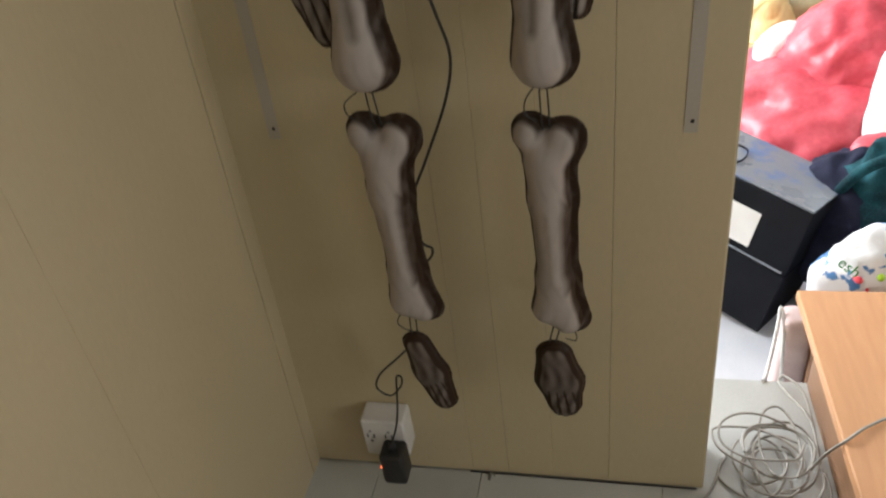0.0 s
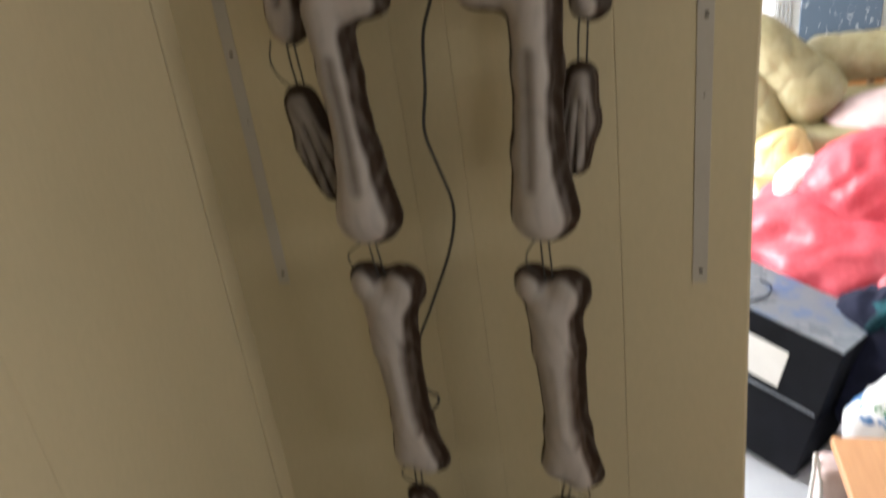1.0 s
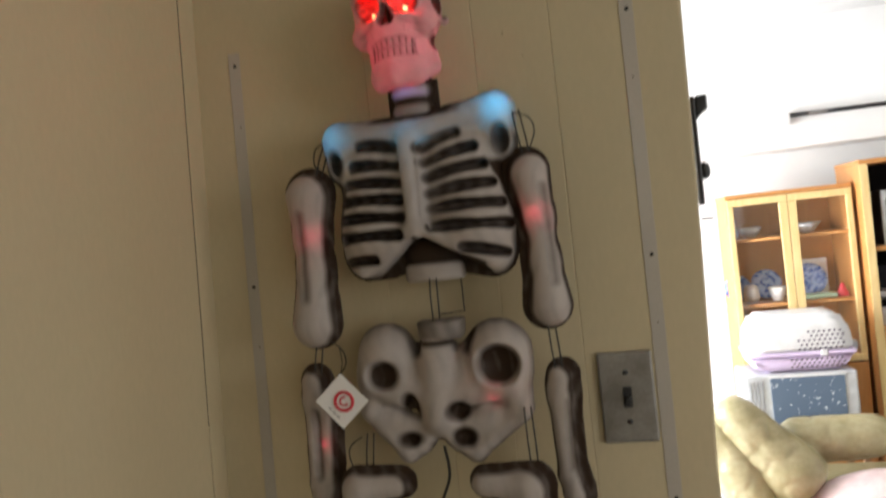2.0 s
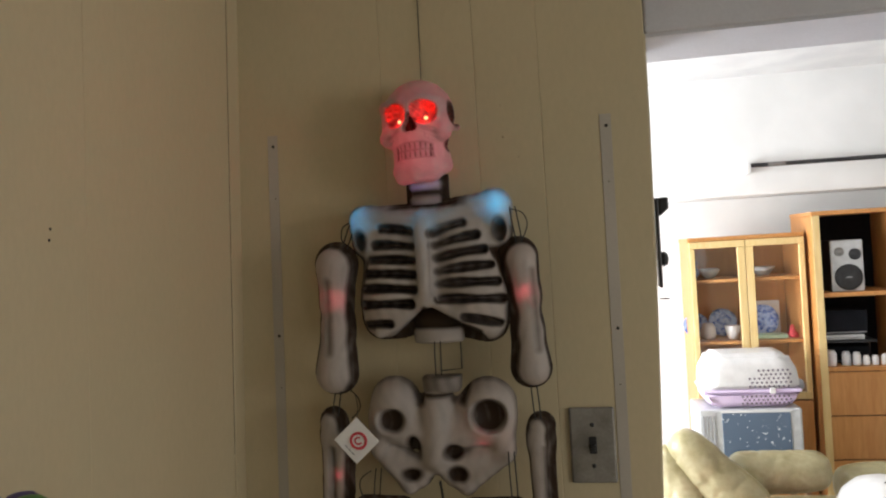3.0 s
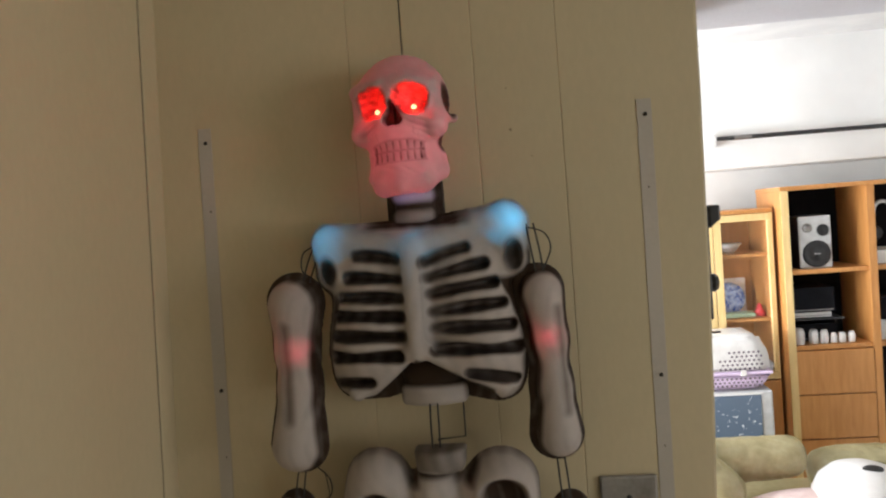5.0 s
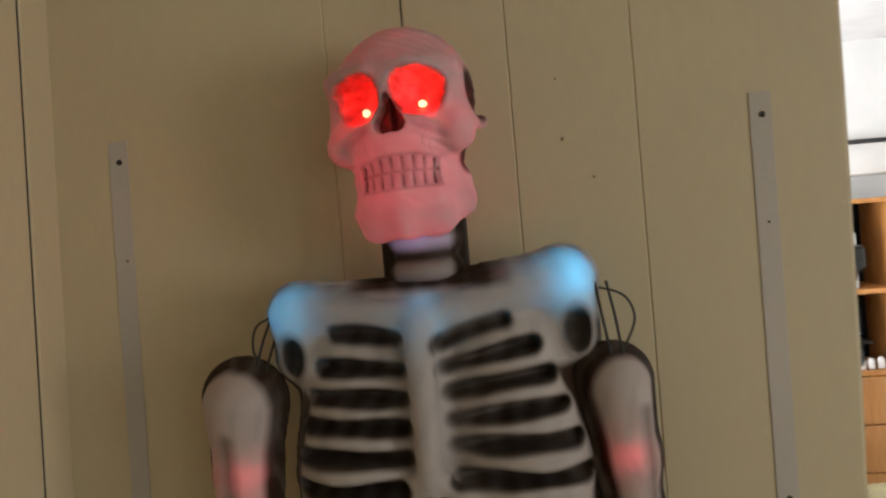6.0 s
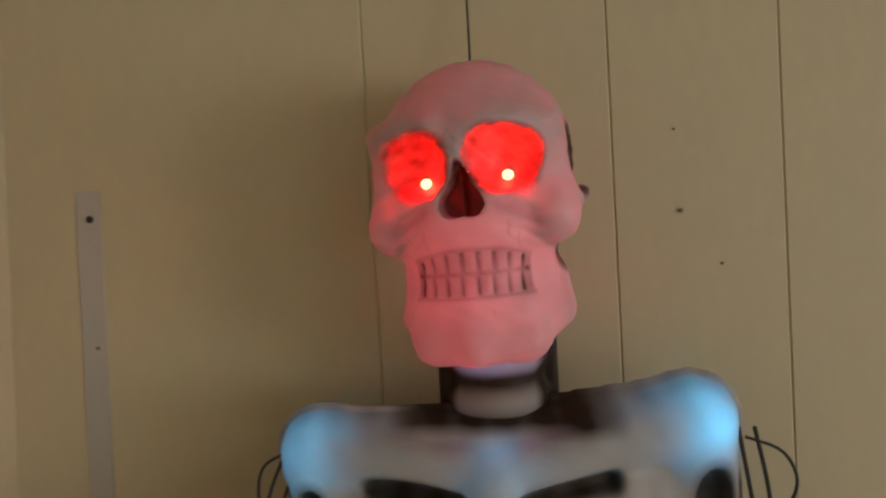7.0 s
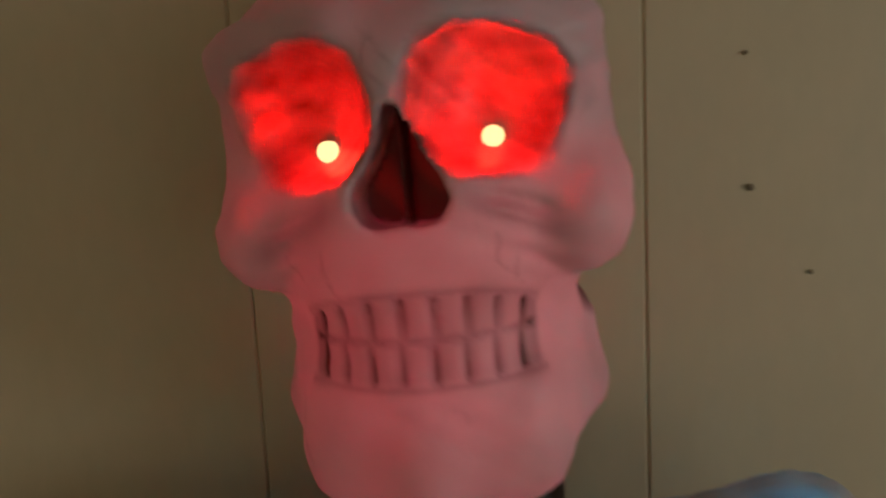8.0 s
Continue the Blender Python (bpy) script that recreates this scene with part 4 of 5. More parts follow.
LOOPS = [((-0.064, 1.522), (-0.047, 1.515), (-0.041, 1.498), (-0.050, 1.476), -0.078), ((-0.300, 1.520), (-0.317, 1.512), (-0.321, 1.494), (-0.316, 1.484), -0.074),
         ((-0.325, 1.270), (-0.308, 1.256), (-0.306, 1.238), (-0.320, 1.224), -0.080), ((-0.372, 1.060), (-0.376, 1.040), (-0.370, 1.022), (-0.360, 1.008), -0.084),
         ((-0.305, 0.828), (-0.322, 0.815), (-0.318, 0.798), (-0.300, 0.790), -0.11), ((-0.102, 0.826), (-0.112, 0.812), (-0.112, 0.795), (-0.100, 0.785), -0.11),
         ((-0.290, 1.150), (-0.306, 1.138), (-0.306, 1.118), (-0.295, 1.105), -0.096), ((-0.306, 0.490), (-0.312, 0.478), (-0.304, 0.466), (-0.295, 0.458), -0.112),
         ((-0.074, 0.480), (-0.062, 0.470), (-0.062, 0.455), (-0.076, 0.455), -0.112)]
for a, b, c, d, y in LOOPS:
    part("loop_wire", tube(spline([(a[0], y, a[1]), (b[0], y - 0.004, b[1]), (c[0], y - 0.004, c[1]), (d[0], y, d[1])], 6), 0.0009, sides=6), WIRE, skeleton)
part("spine_wire", tube([(-0.150, -0.07, 1.365), (-0.150, -0.07, 1.292), (-0.182, -0.072, 1.290)], 0.0011, sides=6), WIRE, skeleton)
part("hanging_wire", tube([(-0.196, -0.02, 1.70), (-0.197, -0.006, 1.87), (-0.1975, -0.004, 1.95)], 0.0007, sides=6), WIRE, skeleton, "thin hanging wire")
hook_nail = lathe([(0.003, 0), (0.003, 0.012), (0.006, 0.013), (0.005, 0.015)], 10, m=pose(-0.197, -0.004, 1.95, 90))
tagged(part("wall_nail", hook_nail, STEEL), "steel nail that holds up the decoration", "nail")

# power lead from the decoration to the adapter
lead = [(-0.190, -0.085, 1.13), (-0.190, -0.075, 1.090), (-0.207, -0.066, 1.048), (-0.214, -0.064, 0.990), (-0.222, -0.064, 0.943), (-0.212, -0.064, 0.898), (-0.202, -0.064, 0.858), (-0.204, -0.064, 0.825), (-0.218, -0.066, 0.780),
        (-0.248, -0.068, 0.713), (-0.274, -0.070, 0.655), (-0.277, -0.070, 0.605), (-0.268, -0.070, 0.582), (-0.258, -0.070, 0.576), (-0.260, -0.070, 0.562), (-0.274, -0.075, 0.548), (-0.29, -0.085, 0.535)]
tail = [(-0.300, -0.095, 0.42), (-0.339, -0.075, 0.365), (-0.378, -0.070, 0.320), (-0.389, -0.070, 0.288), (-0.368, -0.070, 0.271), (-0.347, -0.070, 0.295), (-0.343, -0.070, 0.316), (-0.350, -0.072, 0.318), (-0.355, -0.072, 0.285), (-0.362, -0.072, 0.235), (-0.372, -0.074, 0.19), (-0.385, -0.076, 0.155)]
cord = thing("power_lead", "thin black power lead hanging from the decoration to the adapter", "cable")
part("upper_length", tube(spline(lead, 6), 0.0019, sides=8), WIRE, cord)
part("lower_length", tube(spline(tail, 6), 0.0017, sides=8), WIRE, cord)

# swing tag
swing = thing("price_tag", "white square paper tag with a red ring mark", "tag")
tm = pose(-0.303, -0.118, 1.200, 90, 0, 0) @ pose(0, 0, 0, 0, 0, 42)
part("card", box(-0.024, 0.024, -0.024, 0.024, -0.0006, 0.0006, 0.0003, seg=1, m=tm), PAPER, swing)
ring = bmesh.new()
tube([(0.0112 * math.cos(a), 0.0112 * math.sin(a), 0.0008) for a in np.linspace(0, 2 * math.pi, 33)], 0.0021, ring, 6)
bmesh.ops.transform(ring, matrix=tm @ pose(0.002, -0.002, 0), verts=ring.verts)
part("ring_mark", ring, RED_INK, swing, "printed red ring")
ring = bmesh.new()
tube([(0.0050 * math.cos(a), 0.0050 * math.sin(a), 0.0008) for a in np.linspace(0.3, 1.6 * math.pi, 20)], 0.0013, ring, 6)
bmesh.ops.transform(ring, matrix=tm @ pose(0.002, -0.002, 0), verts=ring.verts)
part("inner_mark", ring, RED_INK, swing)
for k in range(3):
    part("printed_bar", box(-0.018, -0.016, -0.012 + 0.007 * k, -0.007 + 0.007 * k, 0.0006, 0.001, m=tm), GREY_INK, swing)
part("tag_thread", tube([(-0.301, -0.117, 1.232), (-0.304, -0.100, 1.245), (-0.312, -0.084, 1.262)], 0.0007, sides=5), WIRE, swing)

# ---- the low bench and the cables on the deck ----
bench = thing("low_bench", "low orange-stained wooden bench with a brown side board", "bench")
part("top_board", box(0.362, 0.98, -0.75, 0.408, 0.103, 0.126, 0.003), ORANGE_WOOD, bench)
part("side_board", box(0.372, 0.390, -0.72, 0.262, 0.0, 0.103, 0.002), BROWN_WOOD, bench)
part("end_leg", box(0.40, 0.94, 0.345, 0.363, -0.19, 0.103, 0.002), BROWN_WOOD, bench)
part("side_board", box(0.93, 0.948, -0.72, 0.262, 0.0, 0.103, 0.002), BROWN_WOOD, bench)

coil = thing("cable_coil", "tangled coil of pale grey cable lying on the floor", "cable")
rnd = random.Random(4)
for i in range(11):
    cx, cy = 0.272 + rnd.uniform(-0.03, 0.03), 0.055 + rnd.uniform(-0.03, 0.045)
    ra, rb, ph, w = rnd.uniform(0.045, 0.088), rnd.uniform(0.03, 0.062), rnd.uniform(0, 6.3), rnd.uniform(0, 3.1)
    z0 = 0.004 + 0.0024 * i
    pts = []
    for k in range(30):
        a = ph + k / 29 * rnd.uniform(5.6, 6.0)
        x, y = ra * math.cos(a), rb * math.sin(a)
        pts.append((min(max(cx + x * math.cos(w) - y * math.sin(w), 0.156), 0.366), cy + x * math.sin(w) + y * math.cos(w), z0 + 0.005 * math.sin(2 * a + i) + 0.004))
    part("loop", tube(spline(pts[::3], 4), 0.0023, sides=7), CABLE, coil)
runs = [[(0.19, 0.06, 0.004), (0.15, -0.03, 0.004), (0.06, -0.09, 0.004), (-0.03, -0.10, 0.004), (-0.14, -0.085, 0.004), (-0.30, -0.085, 0.004)],
        [(0.20, 0.07, 0.004), (0.18, 0.02, 0.004), (0.23, -0.025, 0.005), (0.30, -0.035, 0.006), (0.355, -0.02, 0.006), (0.36, 0.04, 0.01)],
        [(0.33, 0.03, 0.03), (0.345, 0.02, 0.09), (0.366, 0.015, 0.130), (0.41, 0.05, 0.1305), (0.47, 0.075, 0.1305), (0.62, 0.08, 0.1305)],
        [(0.355, 0.06, 0.01), (0.352, 0.14, 0.03), (0.325, 0.22, 0.02), (0.318, 0.255, 0.012), (0.330, 0.262, 0.02), (0.352, 0.20, 0.035), (0.358, 0.10, 0.012)],
        [(0.30, 0.02, 0.006), (0.285, -0.06, 0.004), (0.26, -0.14, 0.004), (0.25, -0.26, 0.004)]]
for r in runs:
    part("run", tube(spline(r, 8), 0.0026, sides=7), CABLE, coil)
gap_cable = thing("hanging_cable", "pale cable hanging over the deck's edge", "cable")
part("length", tube(spline([(0.29, 0.262, 0.004), (0.300, 0.285, -0.004), (0.318, 0.34, 0.0), (0.337, 0.40, 0.035), (0.345, 0.43, 0.058), (0.350, 0.40, 0.03), (0.348, 0.36, -0.04), (0.352, 0.33, -0.11), (0.355, 0.31, -0.186)], 8), 0.004, sides=8), WHITE_PLASTIC, gap_cable)

# ---- heap of boxes and bags beyond the opening ----
STACK = pose(0.352, 0.612, -0.186) @ pose(0, 0, 0, 0, 12, 0) @ pose(0, 0, 0, 0, 0, -36)


def carton(name, z0, z1, label):
    c = thing(name, label, "box")
    part("body", box(-0.36, 0, 0, 0.225, z0, z1, 0.004, m=STACK), BOX_DARK, c)
    return c


carton("storage_box", 0.0, 0.184, "black storage box standing on the floor behind the deck")
upper = carton("storage_box", 0.189, 0.366, "black box with a grey film-wrapped top and a white label")
part("film_top", box(-0.358, -0.002, 0.002, 0.223, 0.3675, 0.372, 0.002, m=STACK), BOX_GREY, upper, "crumpled grey film over the top")
part("white_label", box(-0.25, -0.105, -0.0018, -0.0004, 0.212, 0.31, 0.0004, seg=1, m=STACK), PAPER, upper, "white paper label")
part("tape_edge", box(-0.36, -0.01, -0.0015, -0.0003, 0.1895, 0.195, m=STACK), BOX_GREY, upper)
part("film_fold", tube(spline([STACK @ Vector(p) for p in ((-0.24, 0.0, 0.373), (-0.22, 0.07, 0.376), (-0.235, 0.13, 0.375), (-0.27, 0.14, 0.374))], 6), 0.0022, sides=6), NAVY, upper)


def bag(name, label, category, mat, centre, radii, rough, freq, seed, flat=-0.19, sub=5):
    t = thing(name, label, category)
    part("body", lump(centre, radii, rough, freq, seed, sub, flat), mat, t, "", True)
    return t


red = thing("red_bag", "large crumpled shiny red plastic bag heaped on the floor", "bag")
heap = lump((0.74, 1.50, 0.0), (0.42, 0.36, 0.21), 0.12, 4.5, 2, 5, -0.19)
crest = bpy.data.meshes.new("tmp")
peak = lump((0.75, 1.50, 0.14), (0.24, 0.21, 0.22), 0.10, 6, 5, 5)
peak.to_mesh(crest)
peak.free()
heap.from_mesh(crest)
bpy.data.meshes.remove(crest)
part("body", heap, RED_PLASTIC, red, "", True)
part("white_lining", lump((0.545, 1.58, 0.17), (0.11, 0.08, 0.085), 0.14, 12, 9, 4), PAPER, red, "white paper showing under the film", True)
bag("white_bag", "white plastic bag leaning on the red heap", "bag", PAPER, (0.815, 1.14, 0.18), (0.14, 0.12, 0.30), 0.10, 6, 5)
bag("black_bag", "black cloth bag between the boxes", "bag", NAVY, (0.545, 0.80, 0.02), (0.115, 0.16, 0.19), 0.14, 9, 6)
teal = bag("teal_jacket", "crumpled teal jacket thrown over the bags", "jacket", TEAL, (0.640, 0.76, 0.09), (0.150, 0.12, 0.19), 0.24, 8, 7)
part("sleeve", tube(spline([(0.50, 0.74, 0.14), (0.54, 0.70, 0.24), (0.62, 0.70, 0.27), (0.70, 0.72, 0.24)], 8), 0.013, sides=12), TEAL, teal, "rolled teal sleeve", True)
part("red_lining", lump((0.62, 0.86, 0.20), (0.06, 0.05, 0.035), 0.12, 12, 8, 4), RED_PLASTIC, teal, "red lining", True)
shop = bag("carrier_bag", "white printed plastic carrier bag behind the bench", "bag", PRINTED, (0.56, 0.535, 0.0), (0.135, 0.085, 0.205), 0.09, 9, 11)
for k, (x, z, mat, w, h) in enumerate(((0.535, 0.128, LIME, 0.02, 0.022), (0.56, 0.108, LIME, 0.016, 0.016), (0.495, 0.118, RED_INK, 0.02, 0.012), (0.514, 0.098, RED_INK, 0.012, 0.014))):
    q = bmesh.new()
    bmesh.ops.create_icosphere(q, subdivisions=2, radius=1)
    for v in q.verts:
        v.co = Vector((x, 0.470, z - 0.01)) + Vector((v.co.x * w / 2, v.co.y * 0.016, v.co.z * h / 2))
    part("print", q, mat, shop, "", True)
txt = bpy.data.curves.new("lettering", "FONT")
txt.body, txt.size, txt.extrude, txt.align_x = "esh", 0.034, 0.001, "CENTER"
tob = new("lettering_source", txt)
tob.matrix_world = pose(0.468, 0.470, 0.128, 72, 28, -28)
bpy.context.view_layer.update()
tme = bpy.data.meshes.new_from_object(tob.evaluated_get(bpy.context.evaluated_depsgraph_get()))
tme.materials.append(GREEN_INK)
tmat = tob.matrix_world.copy()
bpy.data.objects.remove(tob)
letters = new("lettering", tme)
letters.parent = shop
letters.matrix_basis = tmat

cushion = thing("pink_cushion", "pale pink padded cloth standing behind the deck", "cushion")
part("pad", box(0.348, 0.412, 0.385, 0.455, -0.19, 0.052, 0.018, seg=4), PINK_CLOTH, cushion, "", True)
orange_cloth = thing("orange_cloth", "folded orange cloth wedged beside the pink cushion", "cloth")
part("cloth", box(0.414, 0.428, 0.388, 0.45, -0.19, 0.030, 0.006, seg=3), ORANGE_CLOTH, orange_cloth, "", True)
part("orange_band", box(0.4125, 0.428, 0.39, 0.43, -0.19, 0.0, 0.004), ORANGE, cushion, "orange cloth band")

# ---- front room furniture ----
sofa = thing("sofa", "olive-tan leather sofa with puffy cushions", "sofa")
part("seat_base", box(0.55, 1.75, 2.25, 2.95, -0.19, 0.10, 0.05, seg=4), LEATHER, sofa, "", True)


def cushion_roll(name, a, b, ra, rb, seed, mat=LEATHER):
    steps, around = 48, 64
    pts = [Vector(a).lerp(Vector(b), k / steps) for k in range(steps + 1)]
    bm = bmesh.new()
    rings = []
    d = (pts[-1] - pts[0]).normalized()
    u = d.orthogonal().normalized()
    w = d.cross(u)
    for i, p in enumerate(pts):
        t = i / steps
        r = (ra + (rb - ra) * t) * (1 - abs(2 * t - 1) ** 7) ** 0.45 + 0.004
        ring = []
        for k in range(around):
            an = 2 * math.pi * k / around
            n = math.cos(an) * u + math.sin(an) * w
            q = p + n * r
            bulge = 0.10 * noise.noise(q * 5 + Vector((seed, 0, 0))) + 0.025 * noise.noise(q * 20)
            fold = 0.06 * max(0.0, 1 - 8 * abs(noise.noise(q * 9 + Vector((0, seed * 3.1, 0)))))
            ring.append(bm.verts.new(p + n * r * (1 + bulge - fold)))
        rings.append(ring)
    for q, e in zip(rings, rings[1:]):
        for k in range(around):
            bm.faces.new((q[k], q[(k + 1) % around], e[(k + 1) % around], e[k]))
    bm.faces.new(rings[0][::-1])
    bm.faces.new(rings[-1])
    return part(name, bm, mat, sofa, "", True)


cushion_roll("arm_cushion", (0.45, 2.55, 0.52), (0.78, 2.45, 0.12), 0.09, 0.145, 1)
cushion_roll("arm_cushion", (0.40, 2.58, 0.46), (0.56, 2.40, 0.02), 0.075, 0.11, 2)
cushion_roll("back_cushion", (0.70, 2.62, 0.30), (1.17, 2.62, 0.32), 0.105, 0.095, 3)
cushion_roll("back_cushion", (1.20, 2.68, 0.22), (1.75, 2.68, 0.22), 0.11, 0.11, 6)
cushion_roll("arm_front", (0.56, 2.32, 0.10), (0.66, 2.22, -0.14), 0.11, 0.10, 4, OAK_PALE)
throw = thing("pink_throw", "dusty pink throw folded over the sofa seat", "throw")
part("cloth", lump((1.10, 2.42, 0.10), (0.34, 0.16, 0.12), 0.06, 5, 4, 4), PINK_CLOTH, throw, "", True)

stool = thing("wooden_stool", "orange wooden stool in front of the sofa", "stool")
part("seat", box(0.46, 0.90, 1.98, 2.16, -0.06, -0.03, 0.006), ORANGE_WOOD, stool)
for x in (0.48, 0.85):
    for y in (2.0, 2.11):
        part("leg", box(x, x + 0.03, y, y + 0.03, -0.19, -0.06, 0.003), ORANGE_WOOD, stool)

bin_ = thing("white_bin", "white rounded plastic bin with a dark grip in its lid", "bin")
M = pose(1.325, 2.42, -0.165)
part("body", lathe([(0.13, -0.025), (0.17, 0.0), (0.195, 0.2), (0.20, 0.33)], 40, m=M), WHITE_PLASTIC, bin_, "", True)
part("lid", lathe([(0.202, 0.331), (0.198, 0.38), (0.17, 0.44), (0.12, 0.485), (0.05, 0.51), (0.01, 0.514)], 40, m=M), WHITE_PLASTIC, bin_, "", True)
part("grip", lathe([(0.045, 0), (0.045, 0.012), (0.03, 0.016)], 24, m=M @ pose(0.02, -0.06, 0.490, 20) @ Matrix.Diagonal((1.1, 0.6, 1, 1))), BLACK, bin_, "dark recessed grip")
part("sticker", box(-0.02, 0.02, -0.002, 0.002, -0.015, 0.015, 0.001, m=M @ pose(0.13, -0.13, 0.41, -50, 0, 40)), BLUE_PRINT, bin_, "small blue sticker")

stand = thing("side_table", "dark brown wooden side table behind the sofa", "table")
part("top", box(0.62, 1.20, 2.95, 3.30, 0.22, 0.248, 0.004), BROWN_WOOD, stand)
for x in (0.64, 1.15):
    for y in (2.97, 3.25):
        part("leg", box(x, x + 0.03, y, y + 0.03, -0.19, 0.22, 0.003), BROWN_WOOD, stand)

crate = thing("speckled_case", "pale grey case with a dark speckled front panel", "case")
part("shell", box(0.635, 1.16, 2.98, 3.28, 0.248, 0.535, 0.012, seg=3), SILVER, crate)
part("front_panel", box(0.755, 1.10, 2.974, 2.981, 0.272, 0.515, 0.003), SPECKLE, crate, "dark blue panel with pale specks")
for k in range(4):
    part("vent_slot", box(0.655 + 0.018 * k, 0.665 + 0.018 * k, 2.976, 2.981, 0.30, 0.50, 0.001), GREY_INK, crate)
part("rail", box(0.75, 1.11, 2.9755, 2.981, 0.516, 0.528, 0.002), WHITE_PLASTIC, crate)

VENT = surface("dark_vent", (0.10, 0.08, 0.11), (0.16, 0.13, 0.17), 40, 0.7)
carrier = thing("pet_carrier", "white and lilac plastic pet carrier with round vent holes", "pet carrier")


def carrier_shell(z0, z1, crown, mat, name, label):
    bm = box(0.675, 1.155, 2.97, 3.27, z0, z1, 0.0)
    bmesh.ops.subdivide_edges(bm, edges=bm.edges[:], cuts=5, use_grid_fill=True)
    for v in bm.verts:
        x = (v.co.x - 0.915) / 0.24
        y = (v.co.y - 3.12) / 0.15
        t = (v.co.z - z0) / (z1 - z0)
        u = t if crown else 1 - t
        s = 1 - 0.20 * u ** 3
        v.co.x = 0.915 + 0.24 * x * s
        v.co.y = 3.12 + 0.15 * y * s
    bmesh.ops.bevel(bm, geom=[e for e in bm.edges if e.calc_face_angle(0) > 1.2], offset=0.02, segments=3, affect="EDGES")
    return part(name, bm, mat, carrier, label, True)


carrier_shell(0.632, 0.826, True, WHITE_PLASTIC, "upper_shell", "white upper shell")
carrier_shell(0.540, 0.628, False, LILAC, "lower_shell", "lilac lower shell")
part("rim", box(0.668, 1.162, 2.962, 3.278, 0.622, 0.640, 0.006), LILAC, carrier, "lilac rim")
for j in range(5):
    for i in range(9):
        if j > 2 and i < 2:
            continue
        part("vent_hole", lathe([(0.0062, 0), (0.0062, 0.0025)], 8, m=pose(0.905 + 0.024 * i + 0.012 * (j % 2), 2.9695 + 0.0012 * j, 0.655 + 0.021 * j, 90)), VENT, carrier)
for j in range(3):
    for i in range(11):
        part("vent_hole", lathe([(0.006, 0), (0.006, 0.0025)], 8, m=pose(0.865 + 0.023 * i + 0.011 * (j % 2), 2.9715 + 0.004 * (2 - j), 0.565 + 0.019 * j, 90)), VENT, carrier)
part("latch", box(1.00, 1.03, 2.955, 2.964, 0.618, 0.65, 0.004), WHITE_PLASTIC, carrier)
part("end_knob", lump((1.185, 3.12, 0.63), (0.03, 0.04, 0.035), 0.1, 20, 3, 3), GREY_INK, carrier, "grey end latch", True)


def cabinet_carcass(t, x0, x1, y0, y1, z0, z1, mat, back):
    part("side_panel", box(x0, x0 + 0.022, y0, y1, z0, z1, 0.002), mat, t)
    part("side_panel", box(x1 - 0.022, x1, y0, y1, z0, z1, 0.002), mat, t)
    part("top_panel", box(x0 - 0.004, x1 + 0.004, y0 - 0.006, y1, z1, z1 + 0.024, 0.003), mat, t)
    part("base_panel", box(x0 + 0.022, x1 - 0.022, y0 + 0.01, y1, z0, z0 + 0.08, 0.002), mat, t)
    part("back_panel", box(x0 + 0.022, x1 - 0.022, y1 - 0.012, y1 - 0.002, z0 + 0.08, z1), back, t)


china = thing("china_cabinet", "honey-oak china cabinet with two glazed doors and blue plates", "cabinet")
cabinet_carcass(china, 0.69, 1.325, 3.36, 3.72, -0.19, 1.436, OAK, OAK)
for z in (0.502, 0.824, 1.190):
    part("shelf", box(0.713, 1.302, 3.385, 3.70, z, z + 0.02, 0.002), OAK, china)
for x0, x1 in ((0.692, 1.000), (1.004, 1.323)):
    dr = part("door", box(x0, x1, 3.337, 3.357, 1.395, 1.434, 0.003), OAK_PALE, china, "glazed door")
    part("stile", box(x0, x0 + (0.030 if x0 < 0.8 else 0.042), 3.337, 3.357, 0.546, 1.394, 0.003), OAK_PALE, dr)
    part("stile", box(x1 - (0.042 if x0 < 0.8 else 0.030), x1, 3.337, 3.357, 0.546, 1.394, 0.003), OAK_PALE, dr)
    part("rail", box(x0, x1, 3.337, 3.357, 0.504, 0.545, 0.003), OAK_PALE, dr)
    pane = part("pane", box(x0 + 0.032, x1 - 0.032, 3.345, 3.348, 0.546, 1.394), GLASS, dr, "clear glass")
    pane.visible_shadow = False
    low = part("lower_door", box(x0, x1, 3.337, 3.357, -0.10, 0.495, 0.004), OAK, china, "plain oak door")
    part("door_knob", lathe([(0.005, 0), (0.005, 0.012), (0.012, 0.018), (0.010, 0.026)], 14, m=pose(x1 - 0.05 if x0 < 0.8 else x0 + 0.05, 3.337, 0.40, 90)), BROWN_WOOD, low)


def plate_dish(x, z, r, mat, label):
    t = thing("china_plate", label, "plate", "plates in the cabinet")
    part("dish", lathe([(0.01, 0), (r * 0.6, 0.002), (r, 0.018), (r * 0.98, 0.022), (r * 0.6, 0.008), (0.01, 0.006)], 32, m=pose(x, 3.60, z + r, 78)), mat, t, "", True)
    part("foot_ring", lathe([(r * 0.45, 0), (r * 0.45, -0.006), (r * 0.4, -0.006)], 24, m=pose(x, 3.60, z + r, 78)), mat, t)
    return t


plate_dish(0.742, 0.846, 0.075, BLUE_CHINA, "blue and white china plate standing on the shelf")
plate_dish(0.90, 0.846, 0.085, BLUE_CHINA, "blue and white china plate standing on the shelf")
plate_dish(1.135, 0.846, 0.092, BLUE_CHINA, "large blue and white plate leaning on a card")


